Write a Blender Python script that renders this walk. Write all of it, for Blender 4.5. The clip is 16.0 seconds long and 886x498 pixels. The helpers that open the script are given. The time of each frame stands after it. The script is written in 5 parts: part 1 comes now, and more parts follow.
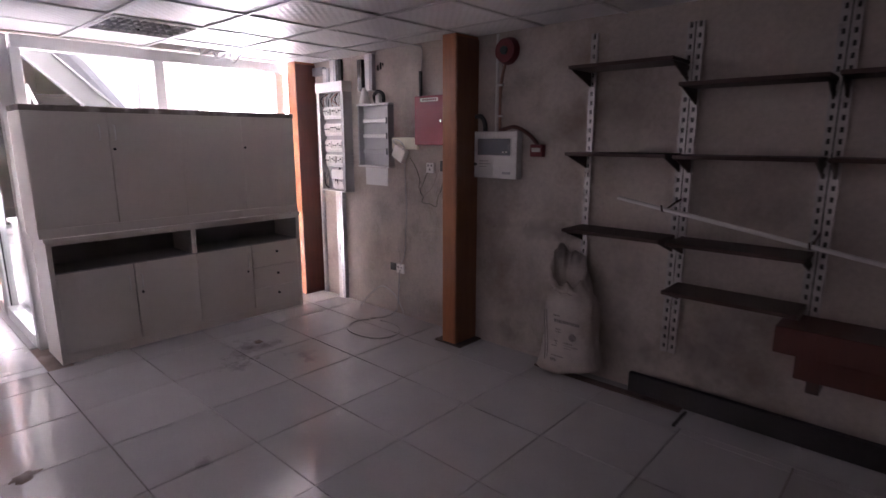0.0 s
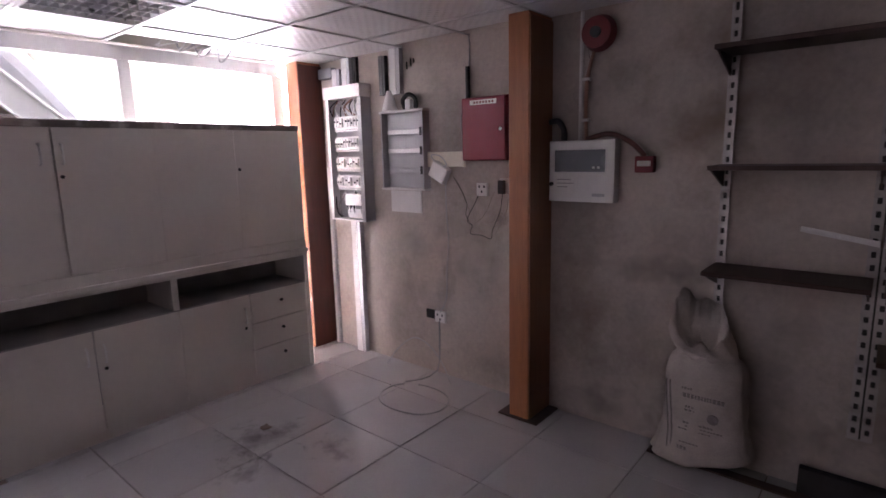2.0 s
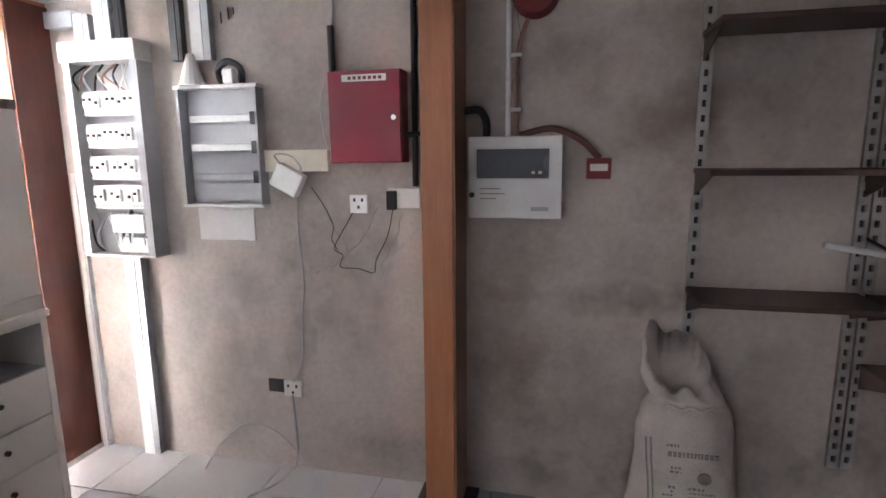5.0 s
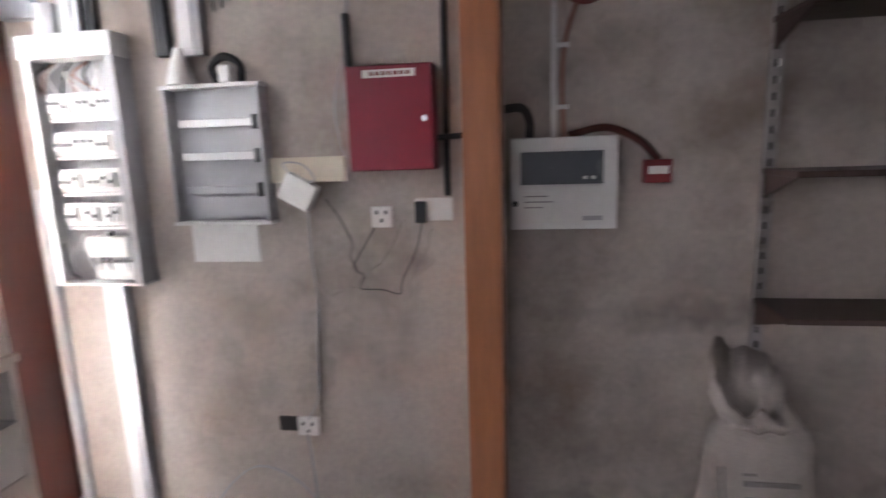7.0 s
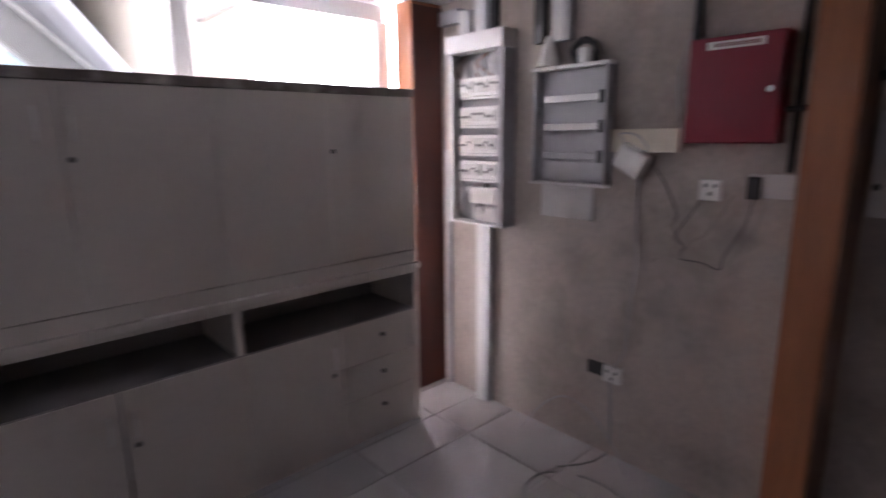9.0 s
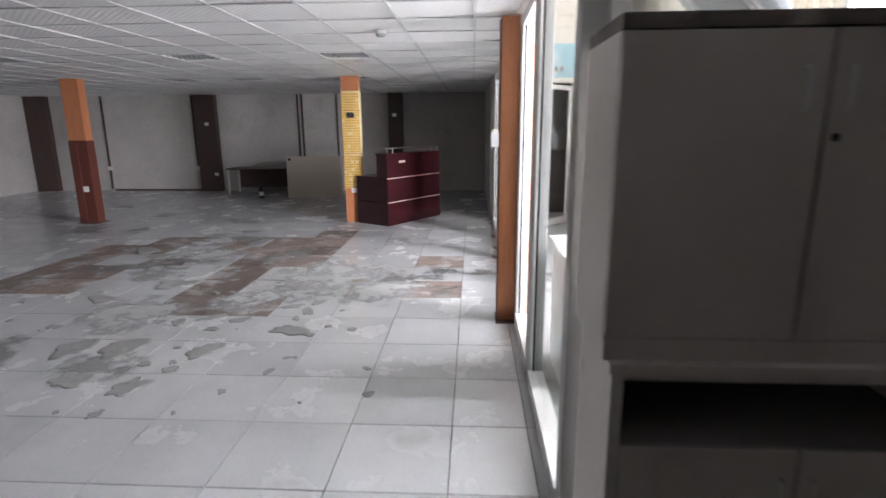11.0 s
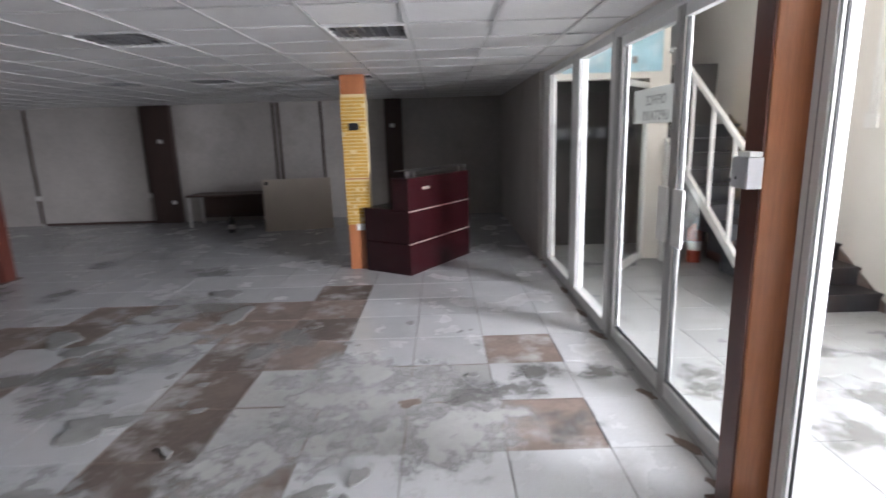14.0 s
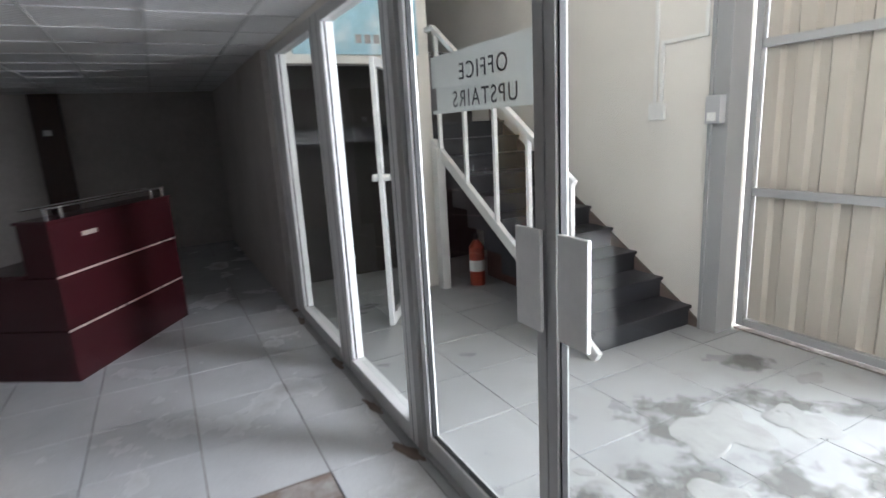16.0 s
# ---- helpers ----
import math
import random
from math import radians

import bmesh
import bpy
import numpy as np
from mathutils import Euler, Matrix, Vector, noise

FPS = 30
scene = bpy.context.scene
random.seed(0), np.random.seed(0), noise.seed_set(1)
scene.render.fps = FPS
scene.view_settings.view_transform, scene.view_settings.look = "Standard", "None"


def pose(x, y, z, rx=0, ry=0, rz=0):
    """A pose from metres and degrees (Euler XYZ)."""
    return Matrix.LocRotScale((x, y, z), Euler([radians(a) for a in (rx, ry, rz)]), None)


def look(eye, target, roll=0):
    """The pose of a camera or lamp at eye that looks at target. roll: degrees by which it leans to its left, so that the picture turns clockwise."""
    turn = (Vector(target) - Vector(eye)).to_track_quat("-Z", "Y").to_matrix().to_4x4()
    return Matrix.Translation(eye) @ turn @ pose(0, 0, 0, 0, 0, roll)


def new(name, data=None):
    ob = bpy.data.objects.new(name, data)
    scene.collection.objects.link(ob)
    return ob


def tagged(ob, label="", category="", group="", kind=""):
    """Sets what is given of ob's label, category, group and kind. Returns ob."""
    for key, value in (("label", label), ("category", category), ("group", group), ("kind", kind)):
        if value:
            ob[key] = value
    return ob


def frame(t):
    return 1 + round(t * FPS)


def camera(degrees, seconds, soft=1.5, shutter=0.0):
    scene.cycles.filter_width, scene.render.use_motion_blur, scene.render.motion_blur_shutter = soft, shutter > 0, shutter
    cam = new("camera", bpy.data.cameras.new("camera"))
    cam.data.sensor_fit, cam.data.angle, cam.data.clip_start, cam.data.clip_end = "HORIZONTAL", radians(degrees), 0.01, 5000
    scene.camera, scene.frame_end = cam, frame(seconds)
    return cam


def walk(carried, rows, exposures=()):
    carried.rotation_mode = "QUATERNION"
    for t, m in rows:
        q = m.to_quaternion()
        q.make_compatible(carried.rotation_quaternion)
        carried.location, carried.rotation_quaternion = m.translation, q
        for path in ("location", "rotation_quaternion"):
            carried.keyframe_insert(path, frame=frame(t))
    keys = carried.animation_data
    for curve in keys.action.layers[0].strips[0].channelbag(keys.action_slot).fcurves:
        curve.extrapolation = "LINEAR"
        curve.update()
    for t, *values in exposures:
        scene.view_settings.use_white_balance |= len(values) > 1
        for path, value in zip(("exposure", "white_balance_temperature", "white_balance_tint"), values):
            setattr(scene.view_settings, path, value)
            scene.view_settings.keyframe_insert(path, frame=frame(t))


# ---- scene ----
cam = camera(79.2, 16.0, shutter=0.6)
PATH = [
    (0, (1.218, 0.741, 1.698), (-0.106, 2.185, 1.295), -0.0),
    (0.5, (0.968, 0.917, 1.696), (-0.363, 2.358, 1.306), 0.1),
    (1, (0.719, 1.03, 1.693), (-0.589, 2.496, 1.317), -0.7),
    (1.5, (0.414, 1.149, 1.707), (-0.886, 2.628, 1.355), -1.5),
    (2, (0.072, 1.171, 1.698), (-1.194, 2.679, 1.347), -1.4),
    (2.5, (-0.232, 1.255, 1.703), (-1.34, 2.882, 1.35), -1.6),
    (3, (-0.507, 1.358, 1.682), (-1.577, 3.01, 1.327), -2.2),
    (3.5, (-0.663, 1.511, 1.689), (-1.656, 3.212, 1.339), -2.2),
    (4, (-0.891, 1.57, 1.7), (-1.568, 3.419, 1.351), -1.0),
    (4.5, (-1.055, 1.625, 1.7), (-1.496, 3.543, 1.341), -0.7),
    (4.7, (-1.083, 1.674, 1.668), (-1.529, 3.594, 1.328), -0.5),
    (6.8, (-1.475, 1.966, 1.709), (-1.666, 3.926, 1.358), -1.8),
    (7, (-1.491, 1.977, 1.713), (-1.792, 3.921, 1.356), -1.9),
    (7.5, (-1.441, 1.965, 1.697), (-2.103, 3.822, 1.359), -1.9),
    (8, (-1.289, 2.009, 1.672), (-2.279, 3.707, 1.302), -0.7),
    (8.5, (-1.226, 1.957, 1.689), (-2.405, 3.521, 1.286), -0.3),
    (9, (-1.174, 1.803, 1.689), (-2.621, 3.12, 1.275), -0.7),
    (9.5, (-1.23, 1.576, 1.668), (-2.942, 2.525, 1.259), -2.4),
    (9.7, (-1.29, 1.526, 1.655), (-3.088, 2.295, 1.239), -1.6),
    (10, (-1.427, 1.418, 1.637), (-3.346, 1.774, 1.203), -1.4),
    (10.2, (-1.518, 1.363, 1.633), (-3.469, 1.524, 1.222), -1.2),
    (12.3, (-3.044, 0.73, 1.751), (-4.981, 0.535, 1.293), -0.3),
    (12.5, (-3.185, 0.623, 1.761), (-5.123, 0.432, 1.307), -0.5),
    (13, (-3.578, 0.473, 1.744), (-5.522, 0.353, 1.289), -1.3),
    (13.5, (-3.969, 0.324, 1.74), (-5.92, 0.217, 1.313), -2.7),
    (14, (-4.399, 0.18, 1.725), (-6.354, 0.181, 1.305), -1.7),
    (14.5, (-4.814, 0.25, 1.673), (-6.719, 0.682, 1.241), -1.6),
    (15, (-5.29, 0.314, 1.667), (-7.173, 0.85, 1.26), -2.5),
    (15.5, (-5.798, 0.381, 1.697), (-7.611, 1.114, 1.279), -1.8),
    (16, (-6.317, 0.529, 1.698), (-8.051, 1.421, 1.257), -3.2),
]
walk(cam, [(t, look(eye, target, roll)) for t, eye, target, roll in PATH],
     [(0.0, 1.72, 6400, 40), (1.5, 1.79, 6400, 40), (3.5, 2.17, 6300, 36), (4.0, 2.42, 6250, 30), (4.5, 2.92, 6150, 21), (7.0, 2.72, 6200, 23), (7.5, 1.82, 6150, 30), (8.0, 1.72, 6200, 33), (8.5, 1.67, 6200, 33), (9.0, 1.37, 6200, 33),
      (9.5, 0.97, 6350, 23), (10.0, 0.72, 6400, 22), (12.5, 0.22, 6300, 17), (14.0, 0.12, 6300, 20), (14.5, -0.03, 6250, 18), (15.0, -0.08, 6200, 17), (15.5, -0.05, 6150, 17), (16.0, -0.28, 6100, 16)])



# ---------- world, sun, large lights ----------
world = bpy.data.worlds.new("sky")
scene.world = world
world.use_nodes = True
wn = world.node_tree
sky = wn.nodes.new("ShaderNodeTexSky")
sky.sky_type, sky.sun_disc = "NISHITA", False
sky.sun_elevation, sky.sun_rotation = radians(52), radians(35)
wn.links.new(sky.outputs[0], wn.nodes["Background"].inputs[0])
wn.nodes["Background"].inputs[1].default_value = 0.12

sun = new("sun", bpy.data.lights.new("sun", "SUN"))
sun.data.energy, sun.data.angle, sun.data.color = 3.0, radians(0.6), (1.0, 0.95, 0.88)
sun.matrix_world = look((0, 0, 0), (-0.35, 0.50, -0.79))


def area_light(name, eye, target, w, h, power, color):
    lamp = new(name, bpy.data.lights.new(name, "AREA"))
    lamp.data.shape, lamp.data.size, lamp.data.size_y = "RECTANGLE", w, h
    lamp.data.energy, lamp.data.color = power, color
    lamp.matrix_world = look(eye, target)
    return lamp


# area lamp added outside the gate, in place of daylight from the unseen forecourt
area_light("forecourt_stand_in_lamp", (-4.0, 7.4, 1.9), (-8.6, 0.4, 1.0), 2.0, 2.4, 1150, (0.92, 0.97, 1.0))
# second added area lamp, in place of sky light through the gate opening
area_light("gate_skylight", (-5.75, 5.1, 1.8), (-4.6, -2.0, 1.9), 2.7, 3.2, 345, (0.92, 0.97, 1.0))

# ---------- materials ----------


def material(name, color, rough=0.6, metal=0.0, var=0.25, scale=3.0, grain=40.0, bump=0.15, dirt=None, dirt_scale=1.5,
             dirt_level=0.55, rough_var=0.1, stretch=(1, 1, 1), random=0.0, spec=0.5):
    m = bpy.data.materials.new(name)
    m.use_nodes = True
    nt = m.node_tree
    nodes, link = nt.nodes, nt.links.new
    bsdf = nodes["Principled BSDF"]
    bsdf.inputs["Metallic"].default_value = metal
    bsdf.inputs["Specular IOR Level"].default_value = spec
    geo = nodes.new("ShaderNodeNewGeometry")
    mp = nodes.new("ShaderNodeMapping")
    mp.inputs["Scale"].default_value = stretch
    link(geo.outputs["Position"], mp.inputs["Vector"])

    def noise_tex(s, detail):
        n = nodes.new("ShaderNodeTexNoise")
        n.inputs["Scale"].default_value, n.inputs["Detail"].default_value = s, detail
        n.inputs["Roughness"].default_value = 0.62
        link(mp.outputs["Vector"], n.inputs["Vector"])
        return n

    big, fine = noise_tex(scale, 5), noise_tex(grain, 4)
    add = nodes.new("ShaderNodeMath")
    add.operation = "ADD"
    link(big.outputs["Fac"], add.inputs[0])
    half = nodes.new("ShaderNodeMath")
    half.operation = "MULTIPLY"
    half.inputs[1].default_value = 0.5
    link(fine.outputs["Fac"], half.inputs[0])
    link(half.outputs[0], add.inputs[1])
    rng = nodes.new("ShaderNodeMapRange")
    rng.inputs["From Min"].default_value, rng.inputs["From Max"].default_value = 0.35, 1.15
    rng.inputs["To Min"].default_value, rng.inputs["To Max"].default_value = 1 - var, 1 + var * 0.6
    link(add.outputs[0], rng.inputs["Value"])
    tint = nodes.new("ShaderNodeMix")
    tint.data_type, tint.blend_type = "RGBA", "MULTIPLY"
    tint.inputs[0].default_value = 1.0
    tint.inputs[6].default_value = (*color, 1)
    link(rng.outputs[0], tint.inputs[7])
    out = tint.outputs[2]
    if random:
        info = nodes.new("ShaderNodeObjectInfo")
        r2 = nodes.new("ShaderNodeMapRange")
        r2.inputs["To Min"].default_value, r2.inputs["To Max"].default_value = 1 - random, 1 + random * 0.5
        link(info.outputs["Random"], r2.inputs["Value"])
        mix = nodes.new("ShaderNodeMix")
        mix.data_type, mix.blend_type = "RGBA", "MULTIPLY"
        mix.inputs[0].default_value = 1.0
        link(out, mix.inputs[6])
        link(r2.outputs[0], mix.inputs[7])
        out = mix.outputs[2]
    rr = nodes.new("ShaderNodeMapRange")
    rr.inputs["To Min"].default_value, rr.inputs["To Max"].default_value = max(0.02, rough - rough_var), min(1, rough + rough_var)
    link(big.outputs["Fac"], rr.inputs["Value"])
    rough_out = rr.outputs[0]
    if dirt:
        dn = noise_tex(dirt_scale, 8)
        ramp = nodes.new("ShaderNodeMapRange")
        ramp.inputs["From Min"].default_value, ramp.inputs["From Max"].default_value = dirt_level, dirt_level + 0.22
        link(dn.outputs["Fac"], ramp.inputs["Value"])
        mix = nodes.new("ShaderNodeMix")
        mix.data_type = "RGBA"
        link(ramp.outputs[0], mix.inputs[0])
        link(out, mix.inputs[6])
        mix.inputs[7].default_value = (*dirt, 1)
        out = mix.outputs[2]
        rm = nodes.new("ShaderNodeMix")
        link(ramp.outputs[0], rm.inputs[0])
        link(rough_out, rm.inputs[2])
        rm.inputs[3].default_value = 0.85
        rough_out = rm.outputs[0]
    link(out, bsdf.inputs["Base Color"])
    link(rough_out, bsdf.inputs["Roughness"])
    if bump:
        b = nodes.new("ShaderNodeBump")
        b.inputs["Strength"].default_value, b.inputs["Distance"].default_value = bump, 0.004
        link(add.outputs[0], b.inputs["Height"])
        link(b.outputs[0], bsdf.inputs["Normal"])
    return m


def glass_material(name, color=(0.96, 0.98, 0.97)):
    m = bpy.data.materials.new(name)
    m.use_nodes = True
    nt = m.node_tree
    nt.nodes.remove(nt.nodes["Principled BSDF"])
    clear = nt.nodes.new("ShaderNodeBsdfTransparent")
    clear.inputs[0].default_value = (*color, 1)
    gloss = nt.nodes.new("ShaderNodeBsdfGlossy")
    gloss.inputs["Roughness"].default_value = 0.02
    mix = nt.nodes.new("ShaderNodeMixShader")
    weight = nt.nodes.new("ShaderNodeLayerWeight")
    power = nt.nodes.new("ShaderNodeMath")
    power.operation = "POWER"
    power.inputs[1].default_value = 4.0
    rng = nt.nodes.new("ShaderNodeMapRange")
    rng.inputs["To Min"].default_value, rng.inputs["To Max"].default_value = 0.025, 0.22
    nt.links.new(weight.outputs["Facing"], power.inputs[0])
    nt.links.new(power.outputs[0], rng.inputs["Value"])
    nt.links.new(rng.outputs[0], mix.inputs[0])
    nt.links.new(clear.outputs[0], mix.inputs[1])
    nt.links.new(gloss.outputs[0], mix.inputs[2])
    nt.links.new(mix.outputs[0], nt.nodes["Material Output"].inputs[0])
    return m


M = dict(
    wall_bare=material("bare_plaster", (0.56, 0.492, 0.435), 0.9, var=0.38, scale=0.9, grain=34, bump=1.0, dirt=(0.26, 0.19, 0.14), dirt_scale=1.3, dirt_level=0.555, rough_var=0.05),
    wall_hall=material("dusty_paint", (0.51, 0.48, 0.45), 0.8, var=0.30, scale=0.8, grain=14, bump=0.2, dirt=(0.30, 0.26, 0.22), dirt_scale=0.7, dirt_level=0.60),
    wall_cream=material("cream_paint", (0.78, 0.74, 0.68), 0.7, var=0.16, scale=1.2, grain=25, bump=0.15),
    ceiling=material("vinyl_ceiling_board", (0.82, 0.81, 0.80), 0.42, var=0.12, scale=1.2, grain=30, bump=0.2, dirt=(0.40, 0.35, 0.30), dirt_scale=0.6, dirt_level=0.68),
    tbar=material("painted_grid_bar", (0.66, 0.655, 0.64), 0.5, var=0.15),
    mortar=material("bare_mortar_bed", (0.20, 0.15, 0.125), 0.9, var=0.45, scale=3.5, grain=30, bump=0.9, dirt=(0.37, 0.35, 0.33), dirt_scale=2.0, dirt_level=0.52),
    tile=material("porcelain_floor_tile", (0.56, 0.57, 0.58), 0.20, var=0.16, scale=2.6, grain=50, bump=0.06, dirt=(0.36, 0.355, 0.345), dirt_scale=1.5, dirt_level=0.55, rough_var=0.10, random=0.10),
    tile_clean=material("polished_floor_tile", (0.47, 0.455, 0.45), 0.12, var=0.14, scale=1.6, grain=60, bump=0.025, dirt=(0.38, 0.33, 0.295), dirt_scale=1.3, dirt_level=0.66, rough_var=0.05, random=0.08),
    cement=material("grey_cement_smear", (0.28, 0.28, 0.27), 0.92, var=0.35, scale=6, grain=45, bump=0.8),
    wood=material("varnished_column_wood", (0.47, 0.18, 0.08), 0.32, var=0.30, scale=5, grain=30, bump=0.1, stretch=(9, 9, 0.7)),
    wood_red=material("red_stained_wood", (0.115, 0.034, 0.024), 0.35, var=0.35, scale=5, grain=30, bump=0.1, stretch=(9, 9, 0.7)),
    # column wood again, toned down for the side away from the window
    wood_shade_side=material("shaded_side_wood", (0.30, 0.125, 0.065), 0.38, var=0.32, scale=5, grain=30, bump=0.1, stretch=(9, 9, 0.7)),
    slotted_steel=material("dull_slotted_steel", (0.50, 0.48, 0.46), 0.36, 0.85, var=0.30, scale=9, grain=60, bump=0.1, dirt=(0.20, 0.15, 0.12), dirt_scale=6, dirt_level=0.56),
    dark_wood=material("dark_brown_board", (0.085, 0.05, 0.04), 0.55, var=0.35, scale=5, grain=40, bump=0.15, stretch=(1, 6, 6)),
    mahogany=material("mahogany_laminate", (0.030, 0.005, 0.007), 0.22, var=0.25, scale=3, grain=30, bump=0.04, stretch=(2, 2, 8)),
    cabinet=material("off_white_laminate", (0.72, 0.675, 0.615), 0.5, var=0.10, scale=1.5, grain=30, bump=0.05, dirt=(0.44, 0.38, 0.33), dirt_scale=1.1, dirt_level=0.63),
    cabinet_in=material("grey_laminate_inside", (0.30, 0.28, 0.27), 0.6, var=0.15),
    edge_dark=material("chipped_edge_strip", (0.22, 0.19, 0.17), 0.8, var=0.5, scale=9, grain=40, dirt=(0.55, 0.52, 0.48), dirt_scale=7, dirt_level=0.5),
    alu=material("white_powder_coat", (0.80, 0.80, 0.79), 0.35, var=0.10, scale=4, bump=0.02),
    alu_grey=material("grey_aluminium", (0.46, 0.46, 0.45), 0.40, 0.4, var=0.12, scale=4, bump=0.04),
    rubber=material("black_rubber", (0.015, 0.015, 0.015), 0.6, var=0.2),
    white_metal=material("white_enamel", (0.76, 0.75, 0.73), 0.35, var=0.10, scale=5, bump=0.03),
    steel=material("galvanised_steel", (0.52, 0.53, 0.55), 0.42, 0.7, var=0.2, scale=8, bump=0.06),
    grey_box=material("grey_enclosure_paint", (0.45, 0.45, 0.46), 0.5, var=0.12, scale=6, bump=0.04),
    white_plastic=material("white_plastic", (0.80, 0.79, 0.76), 0.4, var=0.10, scale=12, bump=0.02),
    cream_plastic=material("cream_plastic", (0.68, 0.62, 0.50), 0.45, var=0.12, scale=12, bump=0.02),
    black_plastic=material("black_plastic", (0.02, 0.02, 0.022), 0.4, var=0.2),
    red_enamel=material("red_enamel", (0.24, 0.008, 0.026), 0.4, var=0.12, scale=6, bump=0.03),
    red_plastic=material("dull_red_plastic", (0.20, 0.018, 0.022), 0.45, var=0.2),
    screen=material("smoked_window", (0.10, 0.11, 0.12), 0.25, var=0.1),
    copper_red=material("reddish_conduit", (0.36, 0.20, 0.15), 0.5, var=0.25),
    chrome=material("chrome", (0.75, 0.75, 0.76), 0.15, 1.0, var=0.05, bump=0),
    brass=material("pale_metal_strip", (0.62, 0.52, 0.45), 0.3, 0.6, var=0.1, bump=0),
    yellow=material("yellow_mosaic", (0.60, 0.33, 0.02), 0.35, var=0.30, scale=9, random=0.2),
    yellow_base=material("pale_adhesive", (0.70, 0.56, 0.31), 0.7, var=0.2, scale=20),
    sack=material("woven_sack", (0.55, 0.49, 0.44), 0.75, var=0.35, scale=7, grain=120, bump=1.0, dirt=(0.36, 0.29, 0.25), dirt_scale=4, dirt_level=0.55),
    letter=material("dark_lettering", (0.17, 0.17, 0.18), 0.7, var=0.3),
    ink=material("faded_print", (0.36, 0.33, 0.32), 0.8, var=0.5, scale=25),
    sack_print=material("dark_faded_print", (0.29, 0.26, 0.25), 0.8, var=0.5, scale=30),
    stair=material("black_stair_stone", (0.018, 0.019, 0.024), 0.35, var=0.35, scale=3, grain=40, bump=0.1, dirt=(0.05, 0.05, 0.055), dirt_scale=2.5, dirt_level=0.58),
    skirt=material("brown_stair_skirting", (0.16, 0.12, 0.10), 0.5, var=0.3, scale=4),
    gate=material("corrugated_gate_sheet", (0.52, 0.475, 0.41), 0.5, 0.15, var=0.16, scale=1.6, grain=20, bump=0.05, dirt=(0.45, 0.38, 0.30), dirt_scale=2, dirt_level=0.6),
    gate_bar=material("grey_gate_bar", (0.42, 0.42, 0.42), 0.5, 0.3, var=0.15),
    concrete=material("grey_steel_post", (0.36, 0.36, 0.36), 0.6, 0.1, var=0.22, scale=2, bump=0.1),
    beige=material("champagne_panel", (0.55, 0.48, 0.40), 0.32, 0.35, var=0.10, scale=1.5, bump=0.02),
    paper=material("white_paper", (0.78, 0.77, 0.73), 0.8, var=0.08, scale=20),
    blue_sign=material("pale_blue_sign", (0.36, 0.60, 0.70), 0.5, var=0.30, scale=5, dirt=(0.75, 0.80, 0.80), dirt_scale=3, dirt_level=0.52),
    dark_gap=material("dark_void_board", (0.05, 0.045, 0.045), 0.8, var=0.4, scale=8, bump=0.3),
    louvre=material("satin_louvre", (0.45, 0.45, 0.46), 0.3, 0.8, var=0.1),
    ground=material("pale_outdoor_paving", (0.55, 0.52, 0.48), 0.9, var=0.2, scale=0.8, bump=0.3),
    fabric_grey=material("grey_wrapped_duct", (0.13, 0.135, 0.145), 0.7, var=0.4, scale=4, bump=0.3),
    # plank greys hold its backlit shade, the web a step darker
    plank_flange=material("backlit_grey_channel", (0.36, 0.36, 0.36), 0.6, var=0.2, scale=4, bump=0.1),
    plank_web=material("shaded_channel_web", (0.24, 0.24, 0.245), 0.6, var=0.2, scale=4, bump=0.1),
    orange_red=material("orange_red_paint", (0.30, 0.045, 0.02), 0.35, var=0.2),
    # stained lobby copy of the floor tile, darkened to offset the strong daylight
    tile_lobby=material("darkened_lobby_tile", (0.38, 0.385, 0.385), 0.30, var=0.20, scale=2.2, grain=50, bump=0.08, dirt=(0.34, 0.335, 0.32), dirt_scale=1.8, dirt_level=0.54, rough_var=0.1, random=0.08),
    wash=material("pale_cement_wash", (0.46, 0.455, 0.445), 0.85, var=0.30, scale=4, grain=24, bump=1.4, dirt=(0.33, 0.32, 0.31), dirt_scale=5, dirt_level=0.56),
    brown_dark=material("dark_brown_stain", (0.075, 0.045, 0.038), 0.5, var=0.35, scale=4, grain=30, bump=0.1, stretch=(6, 6, 0.7)),
    stain=material("pale_damp_stain", (0.33, 0.33, 0.32), 0.7, var=0.35, scale=4, grain=30, bump=0.1),
    corridor_shade=material("corridor_shade_tone", (0.06, 0.055, 0.052), 0.8, var=0.3, scale=2),
    mortar_cell=material("tile_adhesive_print", (0.215, 0.165, 0.14), 0.9, var=0.5, scale=3.0, grain=26, bump=1.0, dirt=(0.47, 0.465, 0.455), dirt_scale=2.6, dirt_level=0.50, random=0.35),
    wash_cell=material("cement_washed_print", (0.42, 0.42, 0.41), 0.88, var=0.32, scale=3.4, grain=24, bump=1.3, dirt=(0.24, 0.195, 0.165), dirt_scale=2.0, dirt_level=0.575, random=0.12),
    glass=glass_material("clear_glass"),
)



